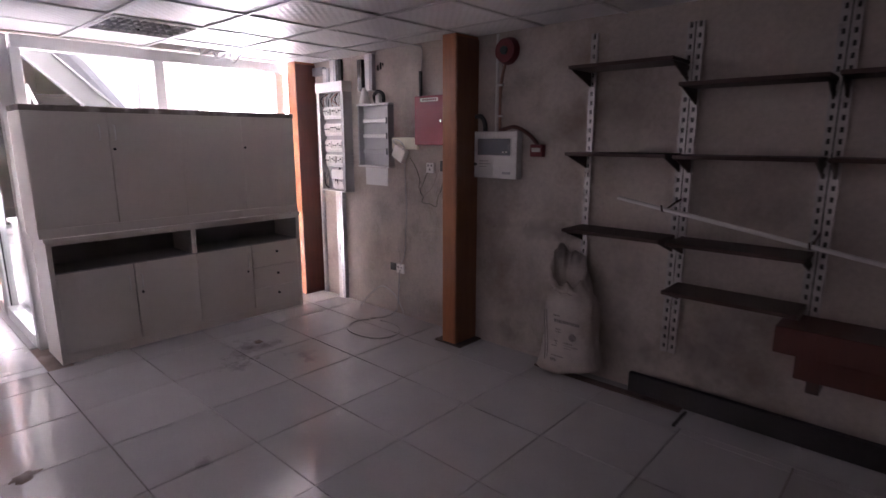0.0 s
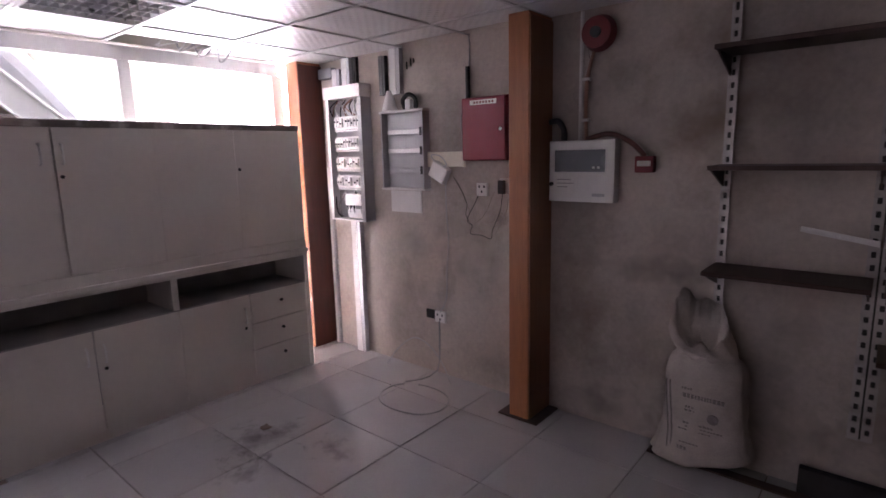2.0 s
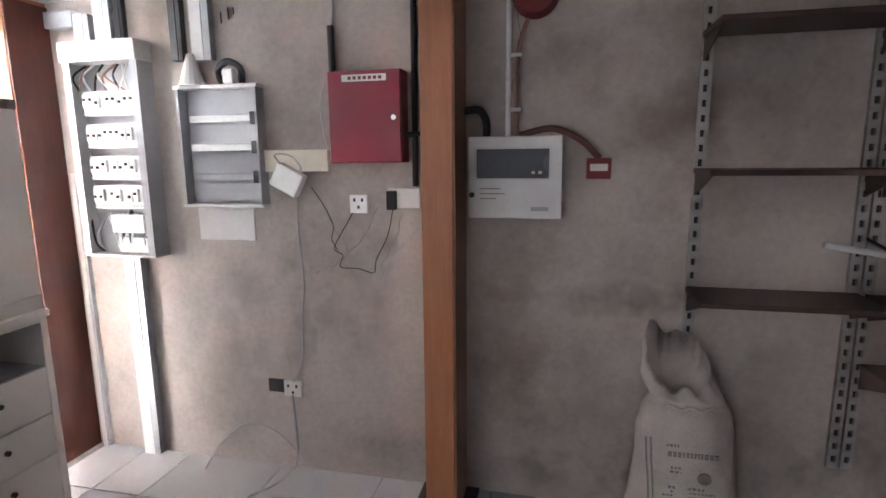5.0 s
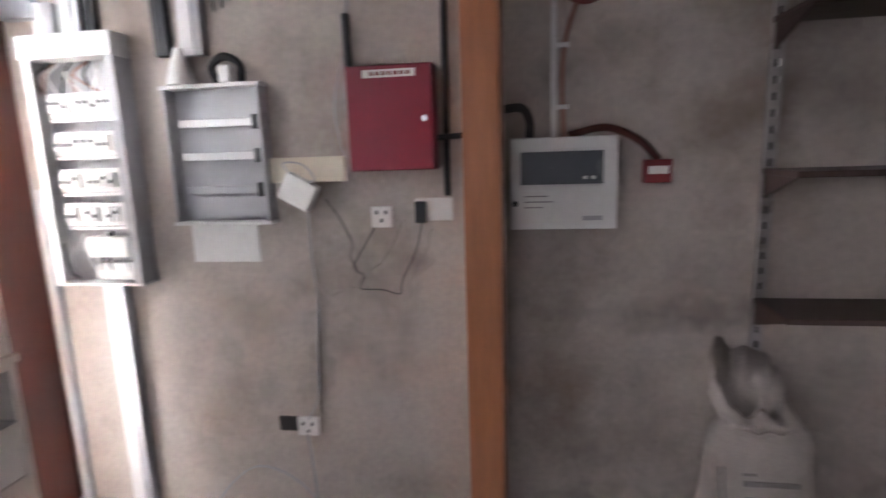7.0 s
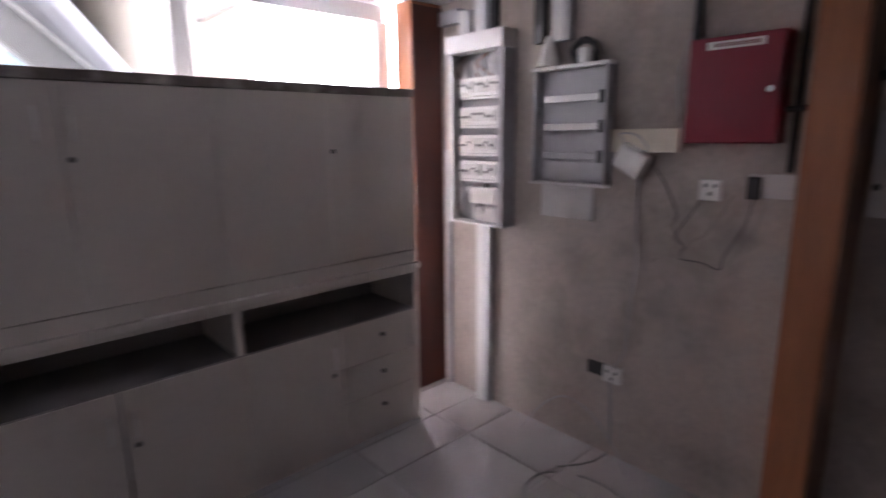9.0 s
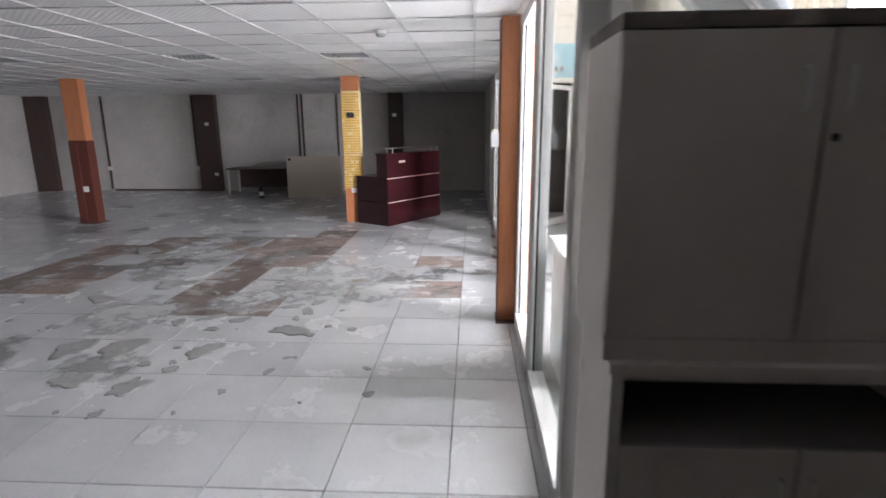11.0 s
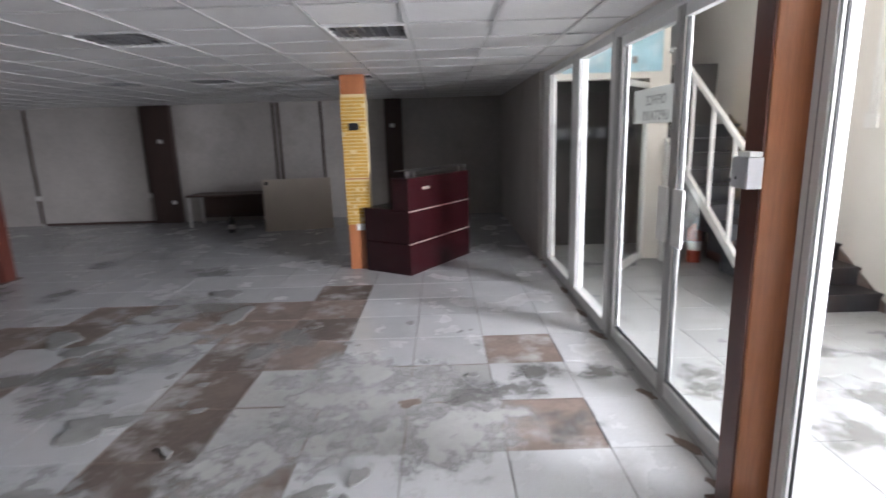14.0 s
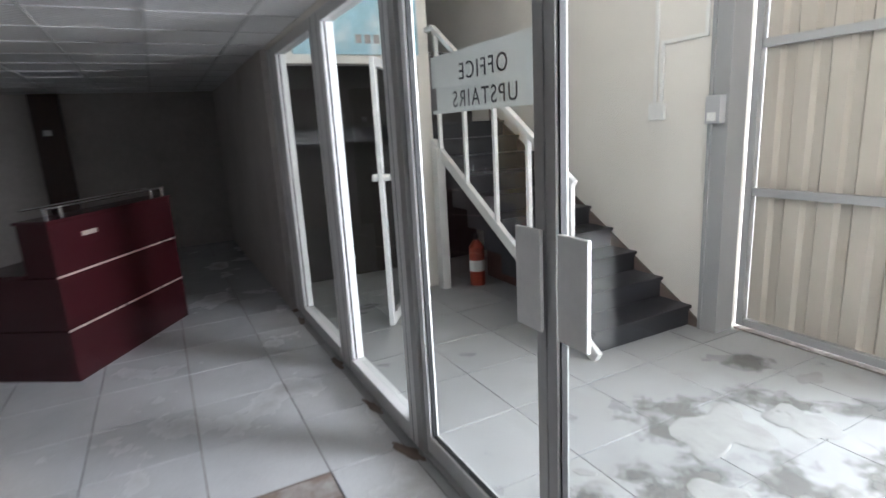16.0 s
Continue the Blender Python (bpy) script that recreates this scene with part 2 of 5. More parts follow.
def embossed(m, size, strength):
    """Adds a fine crossed wave relief to a material."""
    nt = m.node_tree
    geo = nt.nodes.new("ShaderNodeNewGeometry")
    total = None
    for turn in (45, -45):
        mp = nt.nodes.new("ShaderNodeMapping")
        mp.inputs["Rotation"].default_value = (0, 0, radians(turn))
        wave = nt.nodes.new("ShaderNodeTexWave")
        wave.inputs["Scale"].default_value, wave.inputs["Distortion"].default_value = size, 1.2
        nt.links.new(geo.outputs["Position"], mp.inputs["Vector"])
        nt.links.new(mp.outputs[0], wave.inputs["Vector"])
        if total is None:
            total = wave.outputs["Fac"]
        else:
            add = nt.nodes.new("ShaderNodeMath")
            add.operation = "ADD"
            nt.links.new(total, add.inputs[0])
            nt.links.new(wave.outputs["Fac"], add.inputs[1])
            total = add.outputs[0]
    bump = nt.nodes.new("ShaderNodeBump")
    bump.inputs["Strength"].default_value, bump.inputs["Distance"].default_value = strength, 0.004
    nt.links.new(total, bump.inputs["Height"])
    nt.links.new(bump.outputs[0], nt.nodes["Principled BSDF"].inputs["Normal"])


embossed(M["ceiling"], 7.0, 0.35)

sheet = material("translucent_sign_sheet", (0.80, 0.80, 0.78), 0.6, var=0.06, scale=8, bump=0.0)
nt = sheet.node_tree
through_light = nt.nodes.new("ShaderNodeBsdfTranslucent")
through_light.inputs[0].default_value = (0.85, 0.85, 0.83, 1)
blend = nt.nodes.new("ShaderNodeMixShader")
blend.inputs[0].default_value = 0.24
nt.links.new(nt.nodes["Principled BSDF"].outputs[0], blend.inputs[1])
nt.links.new(through_light.outputs[0], blend.inputs[2])
nt.links.new(blend.outputs[0], nt.nodes["Material Output"].inputs[0])
M["sign_sheet"] = sheet

# self-lit white sheet replaces the blown-out outdoors and adds light through the gate
glow = bpy.data.materials.new("glowing_white_outdoors")
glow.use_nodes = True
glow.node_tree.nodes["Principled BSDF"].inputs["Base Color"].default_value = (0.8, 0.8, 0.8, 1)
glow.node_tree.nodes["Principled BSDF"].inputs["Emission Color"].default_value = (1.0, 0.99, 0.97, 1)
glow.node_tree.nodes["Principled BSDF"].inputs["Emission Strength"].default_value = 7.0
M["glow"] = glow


def film_material(name, color, density, detail_scale=2.6, rough=0.85, span=(0.15, 0.75)):
    """A thin soft-edged film of dirt: it thins out towards the rim of its sheet, unevenly."""
    m = bpy.data.materials.new(name)
    m.use_nodes = True
    nt = m.node_tree
    bsdf = nt.nodes["Principled BSDF"]
    bsdf.inputs["Roughness"].default_value = rough
    tc = nt.nodes.new("ShaderNodeTexCoord")
    ln = nt.nodes.new("ShaderNodeVectorMath")
    ln.operation = "LENGTH"
    nt.links.new(tc.outputs["Object"], ln.inputs[0])
    geo = nt.nodes.new("ShaderNodeNewGeometry")
    ns = nt.nodes.new("ShaderNodeTexNoise")
    ns.inputs["Scale"].default_value, ns.inputs["Detail"].default_value, ns.inputs["Roughness"].default_value = detail_scale, 9, 0.68
    nt.links.new(geo.outputs["Position"], ns.inputs["Vector"])

    def math_node(op, a, b_):
        n = nt.nodes.new("ShaderNodeMath")
        n.operation = op
        for k, v in enumerate((a, b_)):
            if isinstance(v, (int, float)):
                n.inputs[k].default_value = v
            else:
                nt.links.new(v, n.inputs[k])
        return n.outputs[0]

    edge = math_node("MULTIPLY", math_node("SUBTRACT", 1.0, ln.outputs["Value"]), 1.3)
    grain = math_node("MULTIPLY", math_node("SUBTRACT", ns.outputs["Fac"], 0.52), 4.5)
    raw = nt.nodes.new("ShaderNodeMapRange")
    raw.inputs["From Min"].default_value, raw.inputs["From Max"].default_value = span
    nt.links.new(math_node("ADD", edge, grain), raw.inputs["Value"])
    rim = nt.nodes.new("ShaderNodeMapRange")
    rim.inputs["From Max"].default_value = 0.35
    nt.links.new(edge, rim.inputs["Value"])
    fac = math_node("MULTIPLY", math_node("MULTIPLY", raw.outputs[0], rim.outputs[0]), density)
    tone = nt.nodes.new("ShaderNodeMix")
    tone.data_type = "RGBA"
    tone.inputs[6].default_value = (*[c * 0.7 for c in color], 1)
    tone.inputs[7].default_value = (*color, 1)
    fine = nt.nodes.new("ShaderNodeTexNoise")
    fine.inputs["Scale"].default_value, fine.inputs["Detail"].default_value = 14, 6
    nt.links.new(geo.outputs["Position"], fine.inputs["Vector"])
    nt.links.new(fine.outputs["Fac"], tone.inputs[0])
    nt.links.new(tone.outputs[2], bsdf.inputs["Base Color"])
    bump = nt.nodes.new("ShaderNodeBump")
    bump.inputs["Strength"].default_value, bump.inputs["Distance"].default_value = 0.9, 0.006
    nt.links.new(fine.outputs["Fac"], bump.inputs["Height"])
    nt.links.new(bump.outputs[0], bsdf.inputs["Normal"])
    nt.links.new(fac, bsdf.inputs["Alpha"])
    return m


M["film_cement"] = film_material("cement_wash_film", (0.52, 0.52, 0.51), 0.85, 3.4, 0.85, (0.15, 0.9))
M["film_dust"] = film_material("grey_dust_film", (0.38, 0.375, 0.36), 0.5, 3.8)
M["film_brown"] = film_material("brown_dirt_film", (0.20, 0.14, 0.115), 0.75, 6.0, 0.85, (0.5, 2.0))
M["film_soot"] = film_material("wall_grime_film", (0.19, 0.14, 0.105), 0.38, 3.5, 0.9, (0.1, 2.2))
M["film_pale"] = film_material("pale_efflorescence_film", (0.60, 0.56, 0.50), 0.3, 4.5, 0.9, (0.1, 2.2))
M["film_damp"] = film_material("damp_grey_film", (0.22, 0.215, 0.20), 0.72, 4.2, 0.8, (0.3, 1.1))

# ---------- helpers for building ----------


def mesh_ob(name, bm, mat):
    me = bpy.data.meshes.new(name)
    bm.to_mesh(me)
    bm.free()
    me.materials.append(M[mat])
    return new(name, me)


def smooth(ob):
    for p in ob.data.polygons:
        p.use_smooth = True
    return ob


def part(name, bm, mat, parent=None, label=""):
    ob = mesh_ob(name, bm, mat)
    if parent is not None:
        ob.parent = parent
    return tagged(ob, label) if label else ob


def thing(name, label, category, m=None, group=""):
    ob = new(name)
    ob.empty_display_size = 0.1
    if m is not None:
        ob.matrix_basis = m
    return tagged(ob, label, category, group)


def box(lo, hi, bevel=0.0, bm=None):
    own = bm if bm is not None else bmesh.new()
    c = [(a + b) / 2 for a, b in zip(lo, hi)]
    s = [abs(b - a) for a, b in zip(lo, hi)]
    made = bmesh.ops.create_cube(own, size=1.0, matrix=Matrix.Translation(c) @ Matrix.Diagonal((*s, 1)))
    if bevel:
        edges = list({e for v in made["verts"] for e in v.link_edges})
        bmesh.ops.bevel(own, geom=edges, offset=min(bevel, min(s) * 0.4), segments=2, affect="EDGES", profile=0.6)
    return own


def rod(a, b, r, bm=None, seg=10, r2=None):
    own = bm if bm is not None else bmesh.new()
    a, b = Vector(a), Vector(b)
    d = b - a
    turn = d.to_track_quat("Z", "Y").to_matrix().to_4x4()
    bmesh.ops.create_cone(own, cap_ends=True, segments=seg, radius1=r, radius2=r if r2 is None else r2, depth=d.length,
                          matrix=Matrix.Translation((a + b) / 2) @ turn)
    return own


def beam(a, b, w, h, bevel=0.0):
    """A rectangular bar from a to b: w sideways, h upwards."""
    a, b = Vector(a), Vector(b)
    d = b - a
    side = d.cross(Vector((0, 0, 1))).normalized() if abs(d.normalized().z) < 0.99 else Vector((1, 0, 0))
    up = side.cross(d).normalized()
    m = Matrix((side, d.normalized(), up)).transposed().to_4x4()
    own = bmesh.new()
    made = bmesh.ops.create_cube(own, size=1.0, matrix=Matrix.Translation((a + b) / 2) @ m @ Matrix.Diagonal((w, d.length, h, 1)))
    if bevel:
        bmesh.ops.bevel(own, geom=own.edges[:], offset=bevel, segments=2, affect="EDGES")
    return own


def sweep(points, r, seg=6, closed=False):
    """A round cable or pipe along points, as one mesh."""
    pts = [Vector(p) for p in points]
    own = bmesh.new()
    rings = []
    for i, p in enumerate(pts):
        q0 = pts[i - 1] if i or closed else p
        q1 = pts[(i + 1) % len(pts)] if i + 1 < len(pts) or closed else p
        d = (q1 - q0).normalized()
        side = d.cross(Vector((0.13, 0.21, 0.97))).normalized()
        up = side.cross(d)
        rings.append([own.verts.new(p + r * (math.cos(2 * math.pi * k / seg) * side + math.sin(2 * math.pi * k / seg) * up)) for k in range(seg)])
    n = len(rings)
    for i in range(n if closed else n - 1):
        a, b = rings[i], rings[(i + 1) % n]
        for k in range(seg):
            own.faces.new((a[k], a[(k + 1) % seg], b[(k + 1) % seg], b[k]))
    if not closed:
        own.faces.new(rings[0][::-1])
        own.faces.new(rings[-1])
    return own


def curve_pts(keys, n=8):
    """Points along a smooth line through keys."""
    k = [Vector(p) for p in keys]
    k = [k[0] * 2 - k[1]] + k + [k[-1] * 2 - k[-2]]
    out = []
    for i in range(1, len(k) - 2):
        for s in range(n):
            t = s / n
            out.append(0.5 * (2 * k[i] + (k[i + 1] - k[i - 1]) * t + (2 * k[i - 1] - 5 * k[i] + 4 * k[i + 1] - k[i + 2]) * t * t
                              + (3 * k[i] - k[i - 1] - 3 * k[i + 1] + k[i + 2]) * t ** 3))
    return out + [k[-2]]


def text_mesh(name, words, size, mat, m, parent, depth=0.001):
    cu = bpy.data.curves.new(name, "FONT")
    cu.body, cu.size, cu.extrude, cu.align_x = words, size, depth, "CENTER"
    cu.space_character = 1.22
    tmp = bpy.data.objects.new(name, cu)
    me = bpy.data.meshes.new_from_object(tmp)
    bpy.data.objects.remove(tmp)
    me.materials.append(M[mat])
    ob = new(name, me)
    ob.parent = parent
    ob.matrix_basis = m
    return ob


def structure(name, bm, mat, label=""):
    return tagged(mesh_ob(name, bm, mat), label, "", "", "structure")

# ---------- the large structure ----------
CEIL, WALL_N, GLASS_Y, LOBBY_H = 2.475, 4.20, 1.60, 6.2
structure("wall_north", box((-3.98, WALL_N, -0.1), (3.6, WALL_N + 0.2, LOBBY_H)), "wall_bare", "bare brown-grey plaster wall with stains")
structure("wall_east", box((3.4, -10.6, -0.1), (3.6, WALL_N, CEIL + 0.3)), "wall_bare", "bare plaster end wall")
structure("wall_south", box((-16.1, -10.8, -0.1), (3.6, -10.6, CEIL + 0.3)), "wall_hall", "dusty pale painted wall")
structure("wall_west", box((-16.3, -10.8, -0.1), (-16.1, 4.4, LOBBY_H)), "wall_hall", "dusty pale painted wall with pilasters")
structure("wall_partition", box((-16.1, 1.50, -0.1), (-11.62, 1.66, CEIL + 0.3)), "wall_hall", "plain painted partition beside the glass front")
structure("wall_bulkhead", box((-16.1, 1.52, CEIL + 0.004), (-4.1, 1.66, LOBBY_H)), "wall_cream", "cream bulkhead over the glass front")
structure("wall_bulkhead_alcove", box((-4.1, 1.52, CEIL + 0.004), (-3.98, 4.4, LOBBY_H)), "wall_cream", "cream bulkhead over the alcove window")
structure("wall_stair", box((-16.1, 4.22, -0.1), (-9.02, 4.40, LOBBY_H)), "wall_cream", "cream painted wall beside the stairs")
structure("wall_lobby_west", box((-11.62, 2.86, -0.1), (-11.44, 3.12, LOBBY_H)), "wall_cream", "narrow white wall end under the landing")
structure("wall_lobby_header", box((-11.62, 1.66, 2.34), (-11.44, 2.86, LOBBY_H)), "wall_cream", "white wall over the corridor doorway")
structure("wall_gate_header", box((-9.02, 4.40, 3.7), (-3.98, 4.60, LOBBY_H)), "wall_cream", "wall over the gate")
structure("wall_gate_end", box((-4.1, 4.405, -0.1), (-3.9, 4.9, LOBBY_H)), "wall_cream", "short wall at the gate's end")
structure("wall_gate_west", box((-9.02, 4.405, -0.1), (-8.9, 4.7, 3.7)), "wall_cream", "short wall beside the gate")
structure("ceiling_lobby", box((-16.3, 1.52, LOBBY_H), (-3.9, 4.6, LOBBY_H + 0.15)), "wall_cream", "plain white lobby ceiling")
structure("ground", box((-900, 4.9, -0.35), (900, 1500, -0.06)), "ground", "pale sunlit paving outside")
structure("backdrop", box((-900, 60, -1), (300, 60.2, 320)), "glow", "added glowing white sheet outside the gate")
# wall added and coloured near-black so the corridor behind reads dark
structure("wall_corridor_end", box((-12.6, 1.665, -0.1), (-12.45, 4.215, 2.6)), "corridor_shade", "added near-black wall giving the corridor its darkness")
structure("ground_apron", box((-16.3, 4.5, -0.3), (3.6, 4.9, -0.014)), "ground", "paved threshold at the gate")

# suspended ceiling: boards in a grid, one mesh, with two clear cells left out for the fittings


def ceiling_grid(name, x0, x1, y0, y1, gx, gy, pitch, holes):
    own = bmesh.new()
    i0, i1 = math.floor((x0 - gx) / pitch), math.ceil((x1 - gx) / pitch)
    j0, j1 = math.floor((y0 - gy) / pitch), math.ceil((y1 - gy) / pitch)
    rnd = random.Random(5)
    for i in range(i0, i1):
        for j in range(j0, j1):
            if (i, j) in holes:
                continue
            a, b = max(x0, gx + i * pitch + 0.010), min(x1, gx + (i + 1) * pitch - 0.010)
            c, d = max(y0, gy + j * pitch + 0.010), min(y1, gy + (j + 1) * pitch - 0.010)
            if b - a < 0.03 or d - c < 0.03:
                continue
            dz = CEIL + 0.006 + rnd.uniform(0, 0.005)
            tilt = rnd.uniform(-0.003, 0.003)
            lo = [own.verts.new(p) for p in ((a, c, dz), (b, c, dz + tilt), (b, d, dz), (a, d, dz - tilt))]
            hi = [own.verts.new((v.co.x, v.co.y, v.co.z + 0.015)) for v in lo]
            own.faces.new(lo[::-1])
            own.faces.new(hi)
            for k in range(4):
                own.faces.new((lo[k], lo[(k + 1) % 4], hi[(k + 1) % 4], hi[k]))
    return structure(name, own, "ceiling", "white patterned suspended ceiling boards")


def ceiling_bars(name, x0, x1, y0, y1, gx, gy, pitch):
    own = bmesh.new()
    for i in range(math.ceil((x0 - gx) / pitch), math.floor((x1 - gx) / pitch) + 1):
        x = gx + i * pitch
        box((x - 0.0115, y0, CEIL), (x + 0.0115, y1, CEIL + 0.004), 0, own)
    for j in range(math.ceil((y0 - gy) / pitch), math.floor((y1 - gy) / pitch) + 1):
        y = gy + j * pitch
        box((x0, y - 0.0115, CEIL - 0.0008), (x1, y + 0.0115, CEIL + 0.0035), 0, own)
    return structure(name, own, "tbar", "white ceiling grid bars")


HGX, HGY, CP = -8.345, -0.02, 0.61
AGX, AGY = -3.42, 1.985
hall_holes = {(-1, -1), (-1, -4), (-1, -8), (-9, -1), (-6, -2), (-6, -5), (-6, -7)}
alcove_holes = {(0, 0), (-1, 1), (1, 3), (2, 3)}
ceiling_grid("ceiling", -16.1, -4.0, -10.6, 1.52, HGX, HGY, CP, hall_holes)
ceiling_bars("ceiling_trim", -16.1, -4.0, -10.6, 1.52, HGX, HGY, CP)
ceiling_grid("ceiling_alcove", -3.98, 3.4, -10.6, WALL_N, AGX, AGY, CP, alcove_holes)
ceiling_bars("ceiling_alcove_trim", -3.98, 3.4, -10.6, WALL_N, AGX, AGY, CP)
structure("ceiling_patch", box((-3.69, 2.60, CEIL + 0.006), (-3.43, 3.20, CEIL + 0.02)), "ceiling", "broken ceiling board beside an open hole")
structure("ceiling_patch_2", box((-2.80, 3.82, CEIL + 0.006), (-1.60, 4.09, CEIL + 0.02)), "ceiling", "short ceiling boards with a gap at the wall")
# slabs coloured near-black so the ceiling holes read dark
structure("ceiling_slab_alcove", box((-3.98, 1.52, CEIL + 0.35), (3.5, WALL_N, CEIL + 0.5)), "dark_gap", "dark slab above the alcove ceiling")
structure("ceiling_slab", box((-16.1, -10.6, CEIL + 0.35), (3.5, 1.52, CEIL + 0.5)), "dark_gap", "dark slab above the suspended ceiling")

# ---------- glass front ----------


def pane(name, lo, hi, parent):
    ob = part(name, box(lo, hi), "glass", parent)
    ob.visible_shadow = False
    return ob


def fixed_bay(name, x0, x1, label, mats=("alu", "alu"), wl=0.07, wr=0.07):
    """A framed fixed light of the glass front between two posts."""
    win = tagged(new(name), label, "window", "glass front", "structure")
    z1 = CEIL - 0.012
    part("window_frame", box((x0, GLASS_Y - 0.045, 0), (x0 + wl, GLASS_Y + 0.045, z1), 0.004), mats[0], win)
    part("window_frame", box((x1 - wr, GLASS_Y - 0.045, 0), (x1, GLASS_Y + 0.045, z1), 0.004), mats[1], win)
    part("window_sill", box((x0 + wl, GLASS_Y - 0.05, 0), (x1 - wr, GLASS_Y + 0.05, 0.105), 0.004), "alu", win)
    part("window_frame", box((x0 + wl, GLASS_Y - 0.042, 2.39), (x1 - wr, GLASS_Y + 0.042, z1), 0.004), "alu", win)
    for x, s in ((x0 + wl, 1), (x1 - wr, -1)):
        part("seal", box((x, GLASS_Y - 0.02, 0.105), (x + s * 0.012, GLASS_Y - 0.008, 2.39)), "rubber", win)
    # raised grey strips draw the dark line of a groove on each post
    for x in (x0 + wl * 0.5, x1 - wr * 0.5):
        part("groove", box((x - 0.0035, GLASS_Y - 0.0465, 0.01), (x + 0.0035, GLASS_Y - 0.0445, z1 - 0.01)), "concrete", win)
    for x, s in ((x0 + wl, 1), (x1 - wr, -1)):
        part("bead", box((x, GLASS_Y - 0.036, 0.105), (x + s * 0.010, GLASS_Y - 0.021, 2.39), 0.002), "alu", win)
    pane("pane", (x0 + wl, GLASS_Y - 0.004, 0.105), (x1 - wr, GLASS_Y + 0.004, 2.39), win)
    return win


fixed_bay("window_1", -11.62, -9.98, "white framed fixed glass bay beside the partition", wl=0.36, wr=0.13)
fixed_bay("window_2", -9.98, -8.74, "white framed fixed glass bay", wl=0.14, wr=0.10)
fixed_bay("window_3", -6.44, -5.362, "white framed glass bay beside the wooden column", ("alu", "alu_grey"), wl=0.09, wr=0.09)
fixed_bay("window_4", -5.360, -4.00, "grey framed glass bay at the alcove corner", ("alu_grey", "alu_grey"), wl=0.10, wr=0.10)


def glass_door(name, x0, x1, label, grey_side):
    door = tagged(new(name), label, "door", "glass double door", "structure")
    s = 0.050
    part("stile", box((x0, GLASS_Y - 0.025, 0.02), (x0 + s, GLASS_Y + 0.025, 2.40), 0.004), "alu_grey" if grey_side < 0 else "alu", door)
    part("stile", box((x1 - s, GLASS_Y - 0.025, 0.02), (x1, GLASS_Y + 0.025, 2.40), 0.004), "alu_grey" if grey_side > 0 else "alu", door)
    part("bottom_rail", box((x0 + s, GLASS_Y - 0.024, 0.02), (x1 - s, GLASS_Y + 0.024, 0.12), 0.004), "alu", door)
    part("top_rail", box((x0 + s, GLASS_Y - 0.024, 2.33), (x1 - s, GLASS_Y + 0.024, 2.40), 0.004), "alu", door)
    part("seal", box((x1 - s - 0.008, GLASS_Y - 0.012, 0.12), (x1 - s, GLASS_Y + 0.012, 2.33)), "rubber", door)
    part("seal", box((x0 + s, GLASS_Y - 0.012, 0.12), (x0 + s + 0.008, GLASS_Y + 0.012, 2.33)), "rubber", door)
    part("seal", box((x0 + s + 0.008, GLASS_Y - 0.012, 0.12), (x1 - s - 0.008, GLASS_Y + 0.012, 0.128)), "rubber", door)
    pane("pane", (x0 + s, GLASS_Y - 0.004, 0.12), (x1 - s - 0.008, GLASS_Y + 0.004, 2.33), door)
    return door


trim_bm = box((-8.74, GLASS_Y - 0.05, 2.405), (-6.44, GLASS_Y + 0.05, CEIL - 0.002), 0.003)
structure("trim_door_head", trim_bm, "alu", "white head frame over the glass doors")
structure("trim_threshold", box((-8.66, GLASS_Y - 0.05, 0), (-6.57, GLASS_Y + 0.05, 0.016), 0.003), "alu_grey", "grey metal threshold")
door_1 = glass_door("door_1", -8.66, -7.642, "closed white framed glass door with pull plates", 1)
door_2 = glass_door("door_2", -7.638, -6.567, "closed white framed glass door leaf", -2)
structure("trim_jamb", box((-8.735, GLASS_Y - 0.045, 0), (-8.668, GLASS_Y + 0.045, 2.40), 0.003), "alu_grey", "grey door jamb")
for x in (-7.70, -7.485):
    for side in (-1,):
        own = box((x - 0.065, GLASS_Y + side * 0.045 - 0.008, 1.03), (x + 0.065, GLASS_Y + side * 0.045 + 0.008, 1.37), 0.004)
        box((x - 0.02, GLASS_Y + side * 0.028 - 0.012, 1.1), (x + 0.02, GLASS_Y + side * 0.03 + 0.012, 1.3), 0, own)
        part("pull_plate", own, "white_plastic", door_1 if x < -7.64 else door_2, "square white pull plate")

# alcove window behind the tall cabinet
alcove_win = tagged(new("window_5"), "white framed window above the tall cabinet", "window", "", "structure")
AX = -4.04
part("window_frame", box((AX - 0.05, 1.665, 2.37), (AX + 0.05, 3.90, CEIL - 0.01), 0.004), "alu", alcove_win)
part("window_frame", box((AX - 0.05, 1.665, 0.0), (AX + 0.05, 3.90, 0.10), 0.004), "alu", alcove_win)
for y0, y1 in ((1.652, 1.72), (2.665, 2.745), (3.845, 3.94)):
    part("mullion", box((AX - 0.045, y0, 0.10), (AX + 0.045, y1, 2.37), 0.004), "alu", alcove_win)
for y0, y1 in ((1.72, 2.665), (2.745, 3.845)):
    pane("pane", (AX - 0.004, y0, 0.10), (AX + 0.004, y1, 2.37), alcove_win)

